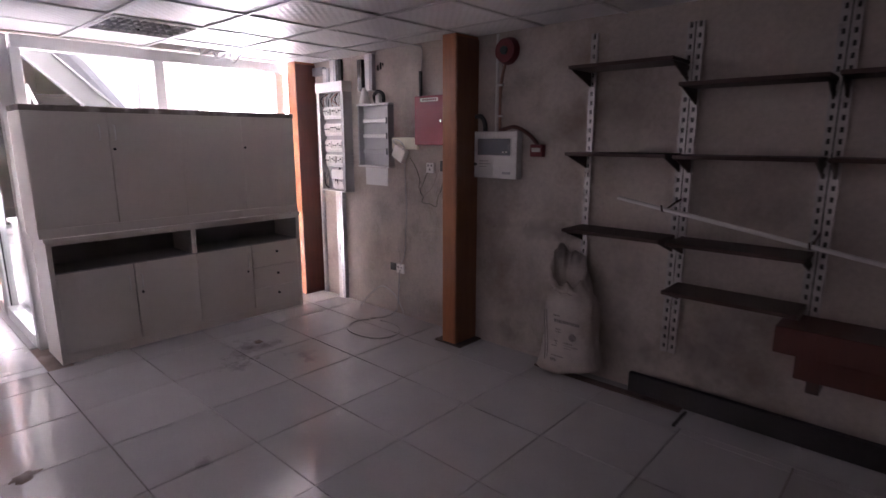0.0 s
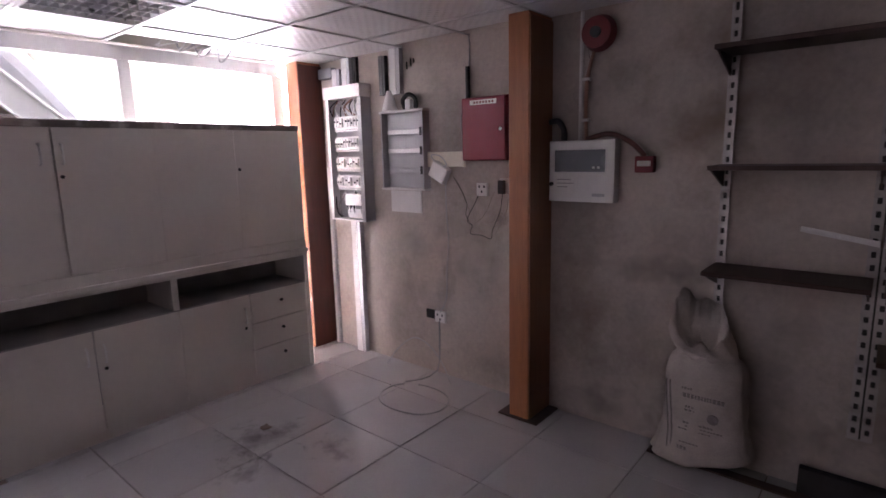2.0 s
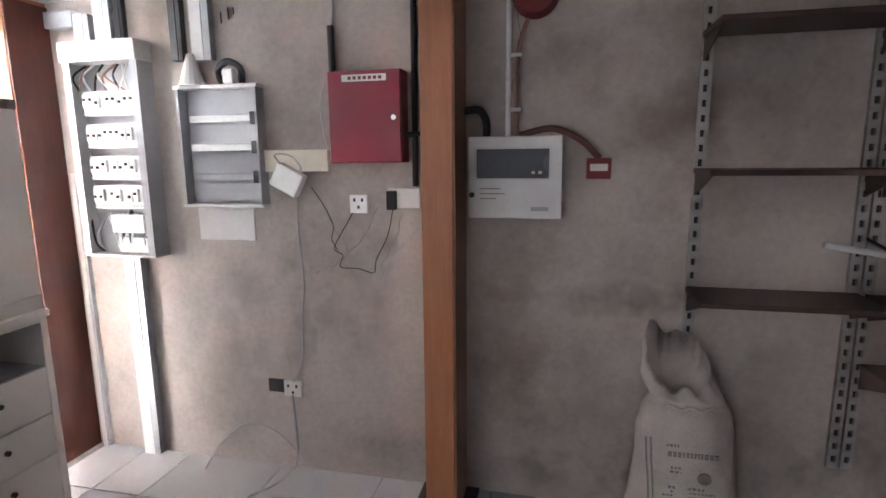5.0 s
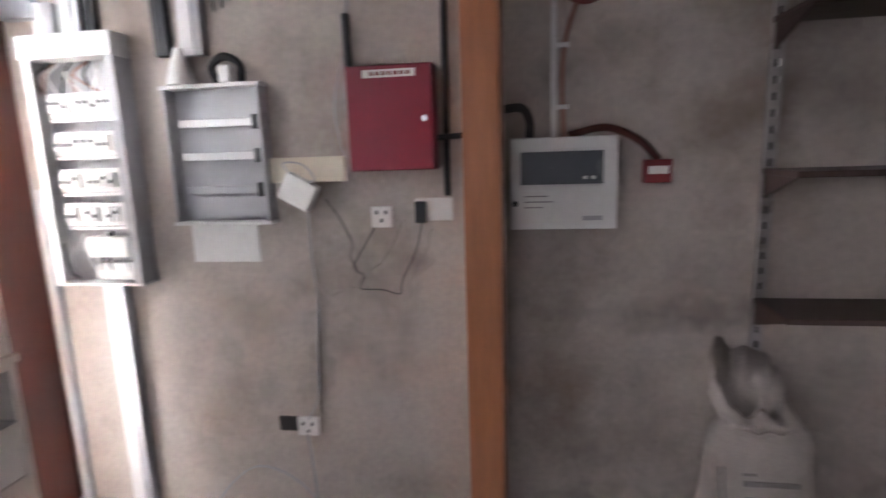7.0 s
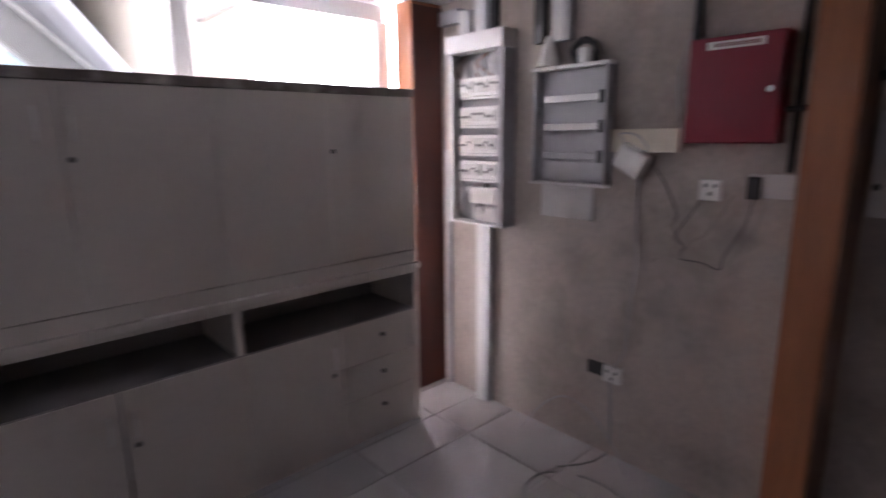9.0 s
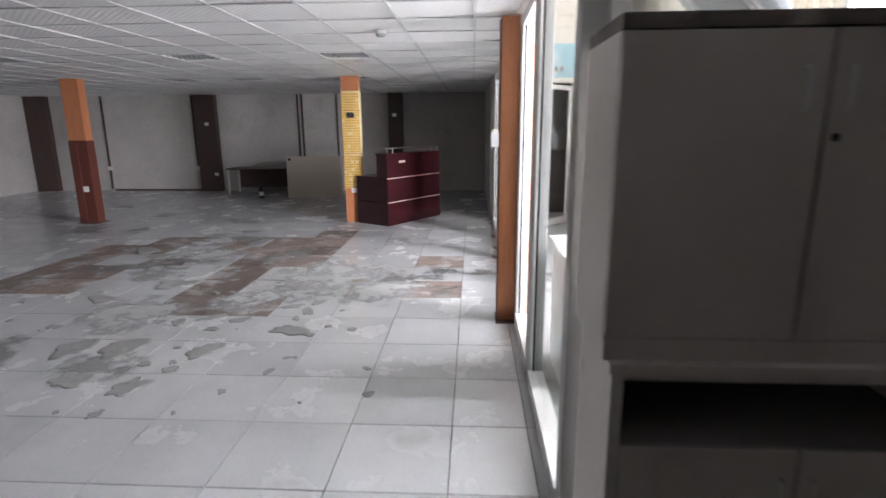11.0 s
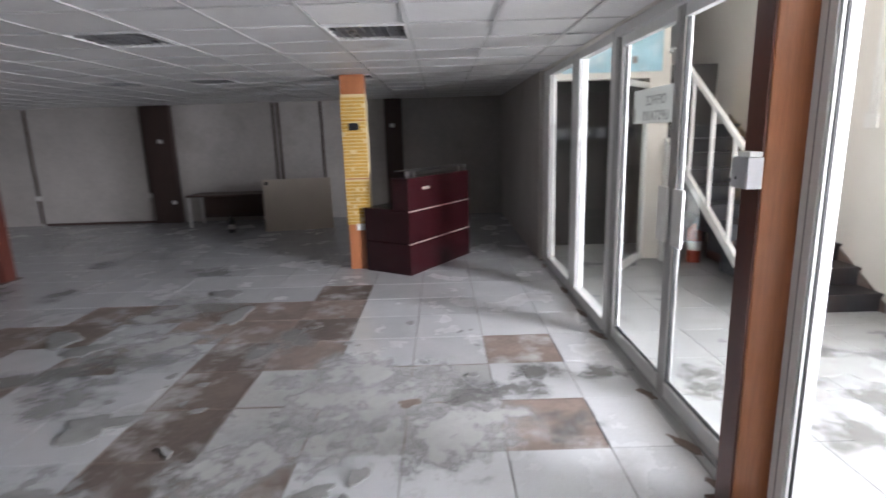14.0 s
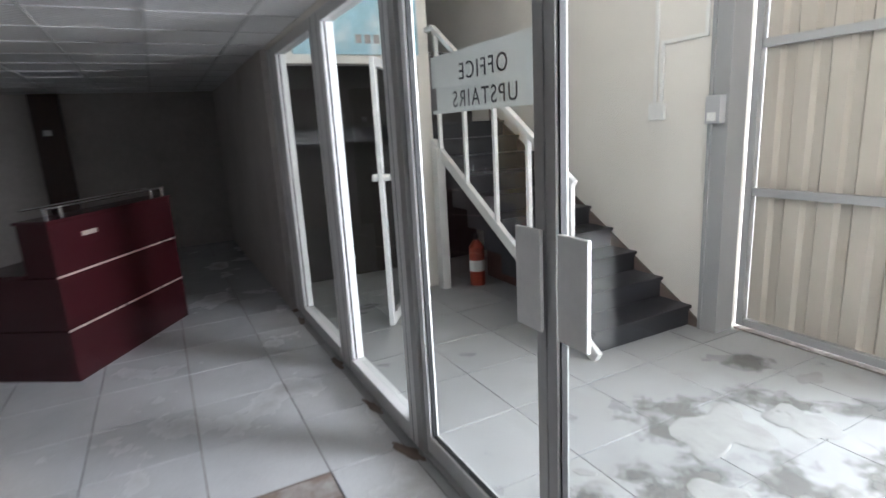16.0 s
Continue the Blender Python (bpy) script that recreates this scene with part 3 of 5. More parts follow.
# ---------- columns ----------


def column(name, x0, y0, x1, y1, label, lower=None, plate=True):
    col = tagged(new(name), label, "column", "clad columns", "structure")
    part("cladding", box((x0, y0, lower or 0.0), (x1, y1, CEIL + 0.002), 0.006), "wood", col)
    if lower:
        part("lower_cladding", box((x0 - 0.01, y0 - 0.01, 0.0), (x1 + 0.01, y1 + 0.01, lower), 0.006), "wood_red", col, "dark red lower cladding")
    if plate:
        part("base_plate", box((x0 - 0.075, y0 - 0.02, 0.001), (x1 + 0.075, min(y1 + 0.04, WALL_N - 0.005), 0.012), 0.003), "dark_wood", col)
    return col


col1 = column("column_1", -1.712, 3.93, -1.575, WALL_N - 0.002, "varnished brown wood-clad column against the plaster wall")
col2 = column("column_2", -3.955, 3.955, -3.80, WALL_N - 0.002, "varnished wood-clad column beside the cabinet", plate=False)
col3 = column("column_3", -6.565, 1.41, -6.445, 1.69, "orange and dark red wood-clad column in the glass front")
# boards darken column sides facing away from the light, besides their own red
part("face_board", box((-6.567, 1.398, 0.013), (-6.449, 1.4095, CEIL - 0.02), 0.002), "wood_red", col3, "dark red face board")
part("face_board", box((-1.574, 3.935, 0.013), (-1.566, WALL_N - 0.003, CEIL - 0.02), 0.002), "wood_shade_side", col1, "reddish brown side board with the shade in its tone")
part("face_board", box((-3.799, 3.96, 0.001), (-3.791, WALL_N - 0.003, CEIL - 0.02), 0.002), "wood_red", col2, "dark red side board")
col4 = column("column_4", -11.30, -5.80, -11.12, -5.49, "wood-clad column with a dark red lower half", lower=1.45)
part("paper_note", box((-11.109, -5.74, 0.56), (-11.106, -5.56, 0.66)), "paper", col4)
part("face_board", box((-11.109, -5.78, 0.013), (-11.094, -5.66, 1.40), 0.003), "wood_red", col4)
col5 = column("column_5", -11.47, -1.04, -11.33, -0.74, "column wrapped in yellow mosaic sheets", plate=False)
for y0, y1 in ((-6.02, -5.46), (-10.58, -10.0), (-0.96, -0.60)):
    pilaster = structure("pilaster", box((-16.1, y0, 0), (-15.93, y1, CEIL), 0.006), "brown_dark", "dark stained pilaster on the back wall")

# ---------- tall cabinet ----------


def cabinet():
    low = thing("base_cabinet", "off-white laminate cupboard with drawers and an open slot", "cabinet")
    X0, X1, Y0, Y1 = -3.93, -3.50, 1.60, 3.72
    part("side_panel", box((X0, Y0, 0), (X1, Y0 + 0.035, 0.948), 0.002), "cabinet", low)
    part("side_panel", box((X0, Y1 - 0.035, 0), (X1, Y1, 0.948), 0.002), "cabinet", low)
    part("top", box((X0, Y0 - 0.012, 0.948), (X1 + 0.015, Y1 + 0.005, 0.980), 0.003), "cabinet", low)
    part("back_panel", box((X0, Y0 + 0.035, 0.03), (X0 + 0.015, Y1 - 0.035, 0.948)), "cabinet_in", low)
    part("slot_shelf", box((X0 + 0.015, Y0 + 0.035, 0.69), (X1 - 0.004, Y1 - 0.035, 0.712)), "cabinet_in", low)
    part("divider", box((X0 + 0.015, 2.645, 0.712), (X1 - 0.006, 2.685, 0.948)), "cabinet", low)
    part("rail", box((X1 - 0.02, Y0 + 0.035, 0.923), (X1 - 0.001, Y1 - 0.035, 0.948)), "cabinet", low)
    part("plinth", box((X0 + 0.02, Y0 + 0.035, 0), (X1 - 0.012, Y1 - 0.035, 0.07)), "cabinet", low)
    for k, (y0, y1) in enumerate(((1.638, 2.163), (2.172, 2.672), (2.676, 3.186))):
        door = part("door", box((X1 - 0.019, y0, 0.075), (X1, y1, 0.705), 0.002), "cabinet", low)
        hy = y1 - 0.045 if k != 1 else y0 + 0.04
        part("handle", sweep(curve_pts([(X1, hy, 0.50), (X1 + 0.022, hy, 0.51), (X1 + 0.022, hy, 0.60), (X1, hy, 0.61)], 4), 0.006), "white_plastic", door)
        if k:
            part("lock", rod((X1, hy + (0.0 if k == 1 else -0.002), 0.46), (X1 + 0.005, hy, 0.46), 0.011, seg=14), "black_plastic", door)
    for z0, z1 in ((0.075, 0.268), (0.274, 0.472), (0.478, 0.705)):
        dr = part("drawer", box((X1 - 0.019, 3.194, z0), (X1, 3.682, z1), 0.002), "cabinet", low)
        part("knob", rod((X1, 3.45, (z0 + z1) / 2 + 0.02), (X1 + 0.014, 3.45, (z0 + z1) / 2 + 0.02), 0.012, seg=14), "black_plastic", dr)
    up = thing("wall_cupboard", "off-white laminate upper cupboard with dusty chipped top edge", "cabinet")
    part("carcass", box((X0 + 0.01, Y0 - 0.03, 0.981), (X1 - 0.03, Y1, 1.895), 0.002), "cabinet", up)
    part("top", box((X0 + 0.01, Y0 - 0.032, 1.8955), (X1 - 0.008, Y1 + 0.003, 1.936), 0.003), "edge_dark", up, "chipped and stained top edge")
    part("bottom_rail", box((X1 - 0.029, Y0 - 0.03, 0.9815), (X1 - 0.010, Y1, 1.05), 0.002), "cabinet", up)
    for k, (y0, y1) in enumerate(((1.572, 2.098), (2.108, 2.640), (2.6412, 3.1785), (3.1797, 3.716))):
        door = part("door", box((X1 - 0.029, y0, 1.054), (X1 - 0.009, y1, 1.891), 0.002), "cabinet", up)
        hy = y1 - 0.06 if k % 2 == 0 else y0 + 0.035
        if k < 2:
            part("handle", sweep(curve_pts([(X1 - 0.009, hy, 1.69), (X1 + 0.014, hy, 1.70), (X1 + 0.014, hy, 1.79), (X1 - 0.009, hy, 1.80)], 4), 0.006), "white_plastic", door)
        if k in (1, 3):
            part("lock", rod((X1 - 0.009, hy - 0.01, 1.62), (X1 - 0.004, hy - 0.01, 1.62), 0.011, seg=14), "black_plastic", door)
    return low, up


cabinet()

# ---------- low counter in the lobby ----------
ctr = thing("low_counter", "white low counter with drawers behind the glass", "counter")
part("body", box((-5.75, 1.76, 0), (-5.0, 2.95, 0.865), 0.004), "white_metal", ctr)
part("top", box((-5.78, 1.73, 0.8655), (-4.97, 2.98, 0.90), 0.004), "white_metal", ctr)
for y0, y1 in ((1.78, 2.16), (2.17, 2.55), (2.56, 2.94)):
    d = part("drawer", box((-5.0, y0, 0.10), (-4.982, y1, 0.85), 0.003), "white_metal", ctr)
    part("knob", rod((-4.982, (y0 + y1) / 2, 0.72), (-4.96, (y0 + y1) / 2, 0.72), 0.014, seg=12), "steel", d)

# ---------- stairs ----------
RISE, GOING, SX, SY0, SY1 = 0.175, 0.292, -9.11, 3.17, 4.215
stairs = tagged(new("stairs"), "black stone staircase with brown skirting and worn nosings", "stairs", "", "structure")
for k in range(10):
    x = SX - k * GOING
    own = box((x - GOING - 0.02, SY0, max(0.001, k * RISE - 0.16)), (x, SY1, (k + 1) * RISE - 0.03))
    part("riser", own, "stair", stairs)
    part("tread", box((x - GOING - 0.02, SY0, (k + 1) * RISE - 0.0295), (x + 0.022, SY1, (k + 1) * RISE), 0.006), "stair", stairs)
part("landing", box((-16.1, 1.67, 1.60), (SX - 10 * GOING - 0.025, SY1, 1.75)), "stair", stairs)
own = bmesh.new()
sk = [(SX + 0.10, 0.0), (SX + 0.10, 0.06), (SX - 10 * GOING, 10 * RISE + 0.14), (SX - 10 * GOING, 10 * RISE - 0.2), (SX - 0.4, 0.0)]
f0 = [own.verts.new((x, SY1 - 0.012, z)) for x, z in sk]
f1 = [own.verts.new((x, SY1 + 0.004, z)) for x, z in sk]
own.faces.new(f0)
own.faces.new(f1[::-1])
for k in range(5):
    own.faces.new((f0[k], f1[k], f1[(k + 1) % 5], f0[(k + 1) % 5]))
bmesh.ops.recalc_face_normals(own, faces=own.faces[:])
part("skirting", own, "skirt", stairs, "brown sloping skirting")

own = bmesh.new()
tri = [(-9.75, 0.002), (-11.42, 0.002), (-11.42, 1.15), (-10.4, 0.50)]
f0 = [own.verts.new((x, 3.72, z)) for x, z in tri]
f1 = [own.verts.new((x, 3.75, z)) for x, z in tri]
own.faces.new(f0)
own.faces.new(f1[::-1])
for k in range(4):
    own.faces.new((f0[k], f1[k], f1[(k + 1) % 4], f0[(k + 1) % 4]))
bmesh.ops.recalc_face_normals(own, faces=own.faces[:])
part("under_panel", own, "wood_red", stairs, "dark red board under the stairs")

RY = 3.11
rail = thing("stair_railing", "white painted steel stair railing", "railing")
part("bottom_bar", beam((-9.0, RY, 0.02), (-11.42, RY, 1.55), 0.05, 0.10, 0.004), "white_metal", rail)
part("handrail", beam((-9.25, RY, 1.26), (-11.30, RY, 2.66), 0.05, 0.05, 0.004), "white_metal", rail)
part("handrail", beam((-11.30, RY, 2.66), (-11.62, RY, 2.66), 0.05, 0.05, 0.004), "white_metal", rail)
part("bottom_bar", beam((-11.42, RY, 1.56), (-11.65, RY, 1.56), 0.05, 0.06, 0.004), "white_metal", rail)
for k, x in enumerate((-9.28, -9.78, -10.25, -10.75, -11.25)):
    zt = 1.26 + (-9.25 - x) * 0.683
    zb = 0.02 + (-9.0 - x) * 0.632
    part("baluster", box((x - 0.018, RY - 0.018, zb), (x + 0.018, RY + 0.018, zt), 0.003), "white_metal", rail)
part("post", box((-11.36, RY - 0.06, 0), (-11.24, RY + 0.03, 1.50), 0.004), "white_metal", rail)

# ---------- gate ----------
post = thing("gate_post", "grey steel post beside the corrugated gate", "post")
part("shaft", box((-9.0, 4.20, 0), (-8.86, 4.40, 3.7), 0.004), "concrete", post)
part("flange", box((-9.015, 4.185, 0), (-8.985, 4.405, 3.7), 0.003), "concrete", post)
gate = thing("corrugated_gate", "closed cream corrugated steel gate leaf with grey bars", "gate")
own = bmesh.new()
xs, prof = [], []
x = -8.80
while x < -7.4:
    for dx, dy in ((0.0, 0.0), (0.10, 0.0), (0.125, 0.035), (0.19, 0.035), (0.215, 0.0)):
        xs.append(x + dx)
        prof.append(dy)
    x += 0.22
rows = [[own.verts.new((px, 4.50 + dy, z)) for px, dy in zip(xs, prof)] for z in (0.06, 3.66)]
back = [[own.verts.new((px, 4.502 + dy, z)) for px, dy in zip(xs, prof)] for z in (0.06, 3.66)]
for k in range(len(xs) - 1):
    own.faces.new((rows[0][k], rows[0][k + 1], rows[1][k + 1], rows[1][k]))
    own.faces.new((back[0][k], back[1][k], back[1][k + 1], back[0][k + 1]))
part("sheet", own, "gate", gate)
for z in (0.06, 1.10, 2.16, 3.2):
    part("crossbar", box((-8.80, 4.445, z - 0.03), (-7.28, 4.495, z + 0.03), 0.003), "gate_bar", gate)
part("edge_bar", box((-8.86, 4.445, 0.03), (-8.805, 4.52, 3.68), 0.003), "gate_bar", gate)
part("edge_bar", box((-7.28, 4.445, 0.03), (-7.22, 4.52, 3.68), 0.003), "gate_bar", gate)
rail_strip = thing("gate_track", "rusty steel gate track on the floor", "track")
part("channel", box((-8.85, 4.42, 0.0), (-4.1, 4.53, 0.012), 0.002), "edge_dark", rail_strip)

# ---------- reception desk ----------
DESK = Matrix.Translation((-10.87, -0.22, 0)) @ Matrix.Rotation(math.atan2(0.80, -1.23), 4, "Z")
desk = thing("reception_desk", "dark mahogany laminate reception desk with chrome gallery rail", "desk", DESK)
L, D = 1.46, 0.72
part("lower_body", box((0.0, 0.0, 0.0), (L, D, 0.395), 0.004), "mahogany", desk)
part("middle_body", box((0.0, 0.0, 0.402), (L, D, 0.80), 0.004), "mahogany", desk)
part("worktop", box((-0.006, 0.25, 0.8005), (L, D + 0.006, 0.825), 0.003), "mahogany", desk)
part("upper_body", box((0.0, 0.0, 0.8065), (L, 0.24, 1.19), 0.004), "mahogany", desk)
part("counter_top", box((-0.012, -0.012, 1.1905), (L + 0.006, 0.26, 1.212), 0.003), "mahogany", desk)
for z in (0.398, 0.803):
    part("strip", box((-0.003, -0.003, z - 0.009), (L + 0.003, 0.003, z + 0.007)), "brass", desk, "pale metal strip")
part("plaque", box((0.30, -0.004, 1.05), (0.46, 0.0, 1.085), 0.001), "brass", desk, "small pale emblem plate")
for u in (0.04, 0.18, L - 0.22, L - 0.05):
    part("gallery_post", rod((u, 0.03, 1.212), (u, 0.03, 1.30), 0.012), "chrome", desk)
for v in (0.03, 0.2):
    part("gallery_rail", rod((0.02, v, 1.29), (L - 0.02, v, 1.29), 0.008), "chrome", desk)

# ---------- things by the back wall ----------
PANEL = Matrix.Translation((-14.45, -3.17, 0)) @ Matrix.Rotation(radians(101), 4, "Z") @ Matrix.Rotation(radians(-7), 4, "X")
leaning = thing("tabletop_panel", "champagne coloured tabletop panel leaning on edge", "panel", PANEL)
part("board", box((0, 0, 0.0), (1.27, 0.03, 0.98), 0.006), "beige", leaning)
part("grommet", rod((0.07, -0.004, 0.91), (0.07, 0.003, 0.91), 0.035, seg=16), "black_plastic", leaning)
# table added in place of dark wall trunking and the shadow under it
tab = thing("table_stand_in", "added dark table in place of wall trunking and a shadow", "table")
part("tabletop", box((-15.85, -4.95, 0.62), (-15.15, -3.30, 0.655), 0.004), "dark_wood", tab)
for tx in (-15.8, -15.2):
    for ty in (-4.92, -3.36):
        part("leg", box((tx - 0.02, ty - 0.02, 0), (tx + 0.02, ty + 0.02, 0.62), 0.003), "white_metal", tab)
part("modesty_panel", box((-15.83, -4.88, 0.12), (-15.80, -3.40, 0.60)), "dark_wood", tab)
bottle = thing("bottle", "black bottle with a white label on the floor", "bottle", Matrix.Translation((-14.5, -3.83, 0)))
part("body", rod((0, 0, 0), (0, 0, 0.24), 0.055, seg=16), "black_plastic", bottle)
part("neck", rod((0, 0, 0.24), (0, 0, 0.34), 0.05, seg=16, r2=0.018), "black_plastic", bottle)
part("label", rod((0, 0, 0.07), (0, 0, 0.16), 0.057, seg=16), "paper", bottle)
for y, z in ((-5.70, 1.74), (-5.56, 0.45), (-0.80, 1.93)):
    t = thing("outlet_plate", "small pale outlet plate on a dark pilaster", "socket", None, "outlet plates")
    part("plate", box((-15.929, y - 0.05, z - 0.04), (-15.915, y + 0.05, z + 0.04), 0.003), "white_plastic", t)
for y, z0, z1, bend in ((-8.57, 0.05, CEIL, True), (-6.12, 0.62, CEIL, False), (-3.33, 0.66, CEIL, False), (-3.22, 0.66, CEIL, False), (-2.31, 0.8, CEIL, False)):
    t = thing("wall_trunking", "dark surface cable trunking on the back wall", "trunking", None, "back wall trunking")
    part("channel", box((-16.1, y - 0.022, z0), (-16.07, y + 0.022, z1), 0.003), "dark_wood", t)
    part("outlet_box", box((-16.1, y - 0.05, 0.55), (-16.06, y + 0.05, 0.65), 0.004), "white_plastic", t)
sk2 = thing("floor_trunking", "dark trunking along the foot of the wall", "trunking")
part("channel", box((-16.1, -8.5, 0.0), (-16.07, -6.05, 0.045), 0.003), "dark_wood", sk2)

# yellow mosaic sheets round the column
for z0, z1 in ((1.93, 2.24), (1.20, 1.915), (0.60, 1.185)):
    part("mosaic_backing", box((-11.475, -1.045, z0), (-11.325, -0.735, z1)), "yellow_base", col5)
own = bmesh.new()
rnd = random.Random(3)
for face in range(2):
    n = 7 if face == 0 else 3
    for k in range(n):
        z = 0.605
        while z < 2.20:
            gone = 1.80 < z < 1.90 and 1 < k < 5 and face == 0
            if not gone and not (1.16 < z < 1.19) and rnd.random() > 0.05:
                if face == 0:
                    y = -1.042 + k * 0.0435
                    box((-11.326, y, z), (-11.319, y + 0.032, z + 0.032), 0, own)
                else:
                    xk = -11.47 + k * 0.046
                    box((xk, -1.052, z), (xk + 0.034, -1.045, z + 0.032), 0, own)
            z += 0.0435
part("dark_patch", box((-11.3255, -0.955, 1.80), (-11.3225, -0.83, 1.87)), "dark_gap", col5)
mos = part("mosaic_tiles", own, "yellow", col5, "rows of yellow mosaic tiles")
tagged(mos, kind="stuff")
part("paper_note", box((-11.324, -0.93, 0.52), (-11.320, -0.80, 0.62)), "paper", col5)
part("dark_label", box((-11.318, -0.96, 1.80), (-11.312, -0.84, 1.89), 0.001), "black_plastic", col5)

# ---------- electrical boards and fittings on the plaster wall ----------
W = WALL_N


def breaker_board():
    t = thing("distribution_board", "tall grey open distribution board full of white breakers", "electrical panel")
    x0, x1, z0, z1, y = -3.625, -3.187, 1.162, 2.155, W - 0.11
    part("back_plate", box((x0, W - 0.012, z0), (x1, W - 0.002, z1)), "grey_box", t)
    part("side", box((x0, y, z0), (x0 + 0.012, W - 0.012, z1), 0.002), "white_metal", t)
    part("side", box((x1 - 0.012, y, z0), (x1, W - 0.012, z1), 0.002), "grey_box", t)
    part("bottom", box((x0, y, z0), (x1, W - 0.012, z0 + 0.012), 0.002), "white_metal", t)
    part("lip", box((x0 + 0.012, y, z0 + 0.012), (x0 + 0.04, y + 0.006, z1)), "white_metal", t)
    part("lip", box((x1 - 0.04, y, z0 + 0.012), (x1 - 0.012, y + 0.006, z1)), "grey_box", t)
    part("top_box", box((x0 - 0.012, y - 0.012, z1), (x1 + 0.004, W - 0.004, z1 + 0.10), 0.006), "white_metal", t, "white gland box on top")
    rnd = random.Random(7)
    for zc in (1.487, 1.640, 1.803, 1.968):
        rail_p = part("breaker_rail", box((x0 + 0.05, W - 0.06, zc - 0.055), (x1 - 0.05, W - 0.03, zc + 0.05), 0.003), "white_plastic", t)
        n = 9
        for k in range(n):
            xa = x0 + 0.06 + k * (x1 - x0 - 0.12) / n
            if rnd.random() < 0.12:
                continue
            br = part("breaker", box((xa + 0.002, W - 0.078, zc - 0.035), (xa + 0.031, W - 0.06, zc + 0.032), 0.003), "white_plastic", rail_p)
            part_z = zc + rnd.choice((-0.008, 0.008))
            box_bm = box((xa + 0.011, W - 0.086, part_z - 0.007), (xa + 0.022, W - 0.078, part_z + 0.007))
            box_bm.to_mesh(tmp := bpy.data.meshes.new("toggle"))
            box_bm.free()
            tmp.materials.append(M["black_plastic"])
            tg = new("toggle", tmp)
            tg.parent = rail_p
        part("busbar_cover", box((x0 + 0.055, W - 0.066, zc - 0.072), (x1 - 0.05, W - 0.05, zc - 0.058), 0.002), "white_metal", t)
    part("main_switch", box((x0 + 0.17, W - 0.09, 1.29), (x1 - 0.07, W - 0.02, 1.385), 0.006), "white_plastic", t)
    part("terminal_block", box((x0 + 0.20, W - 0.085, 1.185), (x1 - 0.06, W - 0.02, 1.265), 0.006), "white_plastic", t)
    for k in range(9):
        xa = x0 + 0.05 + rnd.random() * 0.28
        keys = [(xa, W - 0.04, 1.18), (xa + rnd.uniform(-0.05, 0.05), W - 0.085, 1.22 + rnd.random() * 0.08), (xa + rnd.uniform(-0.07, 0.07), W - 0.05, 1.36 + rnd.random() * 0.05)]
        part("wire", sweep(curve_pts(keys, 5), 0.006), ("black_plastic", "white_plastic", "grey_box")[k % 3], t)
    for k in range(10):
        xa = x0 + 0.06 + rnd.random() * 0.30
        keys = [(xa, W - 0.04, 2.15), (xa + rnd.uniform(-0.05, 0.05), W - 0.08, 2.09), (xa + rnd.uniform(-0.06, 0.06), W - 0.06, 2.02)]
        part("wire", sweep(curve_pts(keys, 5), 0.005), ("white_plastic", "black_plastic", "copper_red")[k % 3], t)


breaker_board()


def open_enclosure():
    t = thing("meter_enclosure", "empty grey steel enclosure with bare mounting rails", "electrical panel")
    x0, x1, z0, z1, y = -3.008, -2.572, 1.44, 2.012, W - 0.075
    part("back_plate", box((x0, W - 0.010, z0), (x1, W - 0.002, z1)), "grey_box", t)
    for a, b in ((x0, x0 + 0.012), (x1 - 0.012, x1)):
        part("side", box((a, y, z0), (b, W - 0.010, z1), 0.002), "grey_box", t)
    part("bottom", box((x0 - 0.01, y - 0.004, z0 - 0.01), (x1 + 0.01, W - 0.010, z0 + 0.004), 0.002), "white_metal", t)
    part("top", box((x0 - 0.01, y - 0.006, z1 - 0.004), (x1 + 0.01, W - 0.010, z1 + 0.012), 0.002), "white_metal", t)
    for z in (1.58, 1.725, 1.865):
        part("din_rail", box((x0 + 0.05, W - 0.055, z - 0.016), (x1 - 0.015, W - 0.035, z + 0.016), 0.003), "white_metal" if z > 1.6 else "grey_box", t)
        part("bracket", box((x1 - 0.05, W - 0.06, z - 0.03), (x1 - 0.014, W - 0.03, z + 0.03), 0.003), "black_plastic", t)
    part("insulator", box((x0 + 0.11, W - 0.04, 1.46), (x1 - 0.03, W - 0.02, 1.55)), "grey_box", t)
    part("hanging_cover", box((x0 + 0.025, W - 0.014, 1.253), (x1 - 0.09, W - 0.004, 1.421), 0.003), "white_metal", t, "pale loose cover plate")


open_enclosure()

gland = thing("cable_gland", "white conical cable gland on the enclosure", "fitting")
part("cone", rod((-2.925, W - 0.05, 2.025), (-2.925, W - 0.05, 2.175), 0.062, seg=16, r2=0.02), "white_plastic", gland)
loop = thing("cable_stub", "black and white cable stub looped over the enclosure", "cable")
part("sheath", sweep(curve_pts([(-2.76, W - 0.05, 2.024), (-2.775, W - 0.06, 2.09), (-2.72, W - 0.06, 2.13), (-2.66, W - 0.05, 2.10), (-2.655, W - 0.05, 2.03)], 6), 0.017), "black_plastic", loop)
part("core", box((-2.745, W - 0.075, 2.025), (-2.69, W - 0.035, 2.097), 0.01), "white_plastic", loop)

red = thing("fire_cabinet", "red steel fire alarm box with a white label strip", "box")
RX0, RX1, RZ0, RZ1 = -2.187, -1.838, 1.645, 2.055
part("body", box((RX0, W - 0.10, RZ0), (RX1, W - 0.002, RZ1), 0.004), "red_enamel", red)
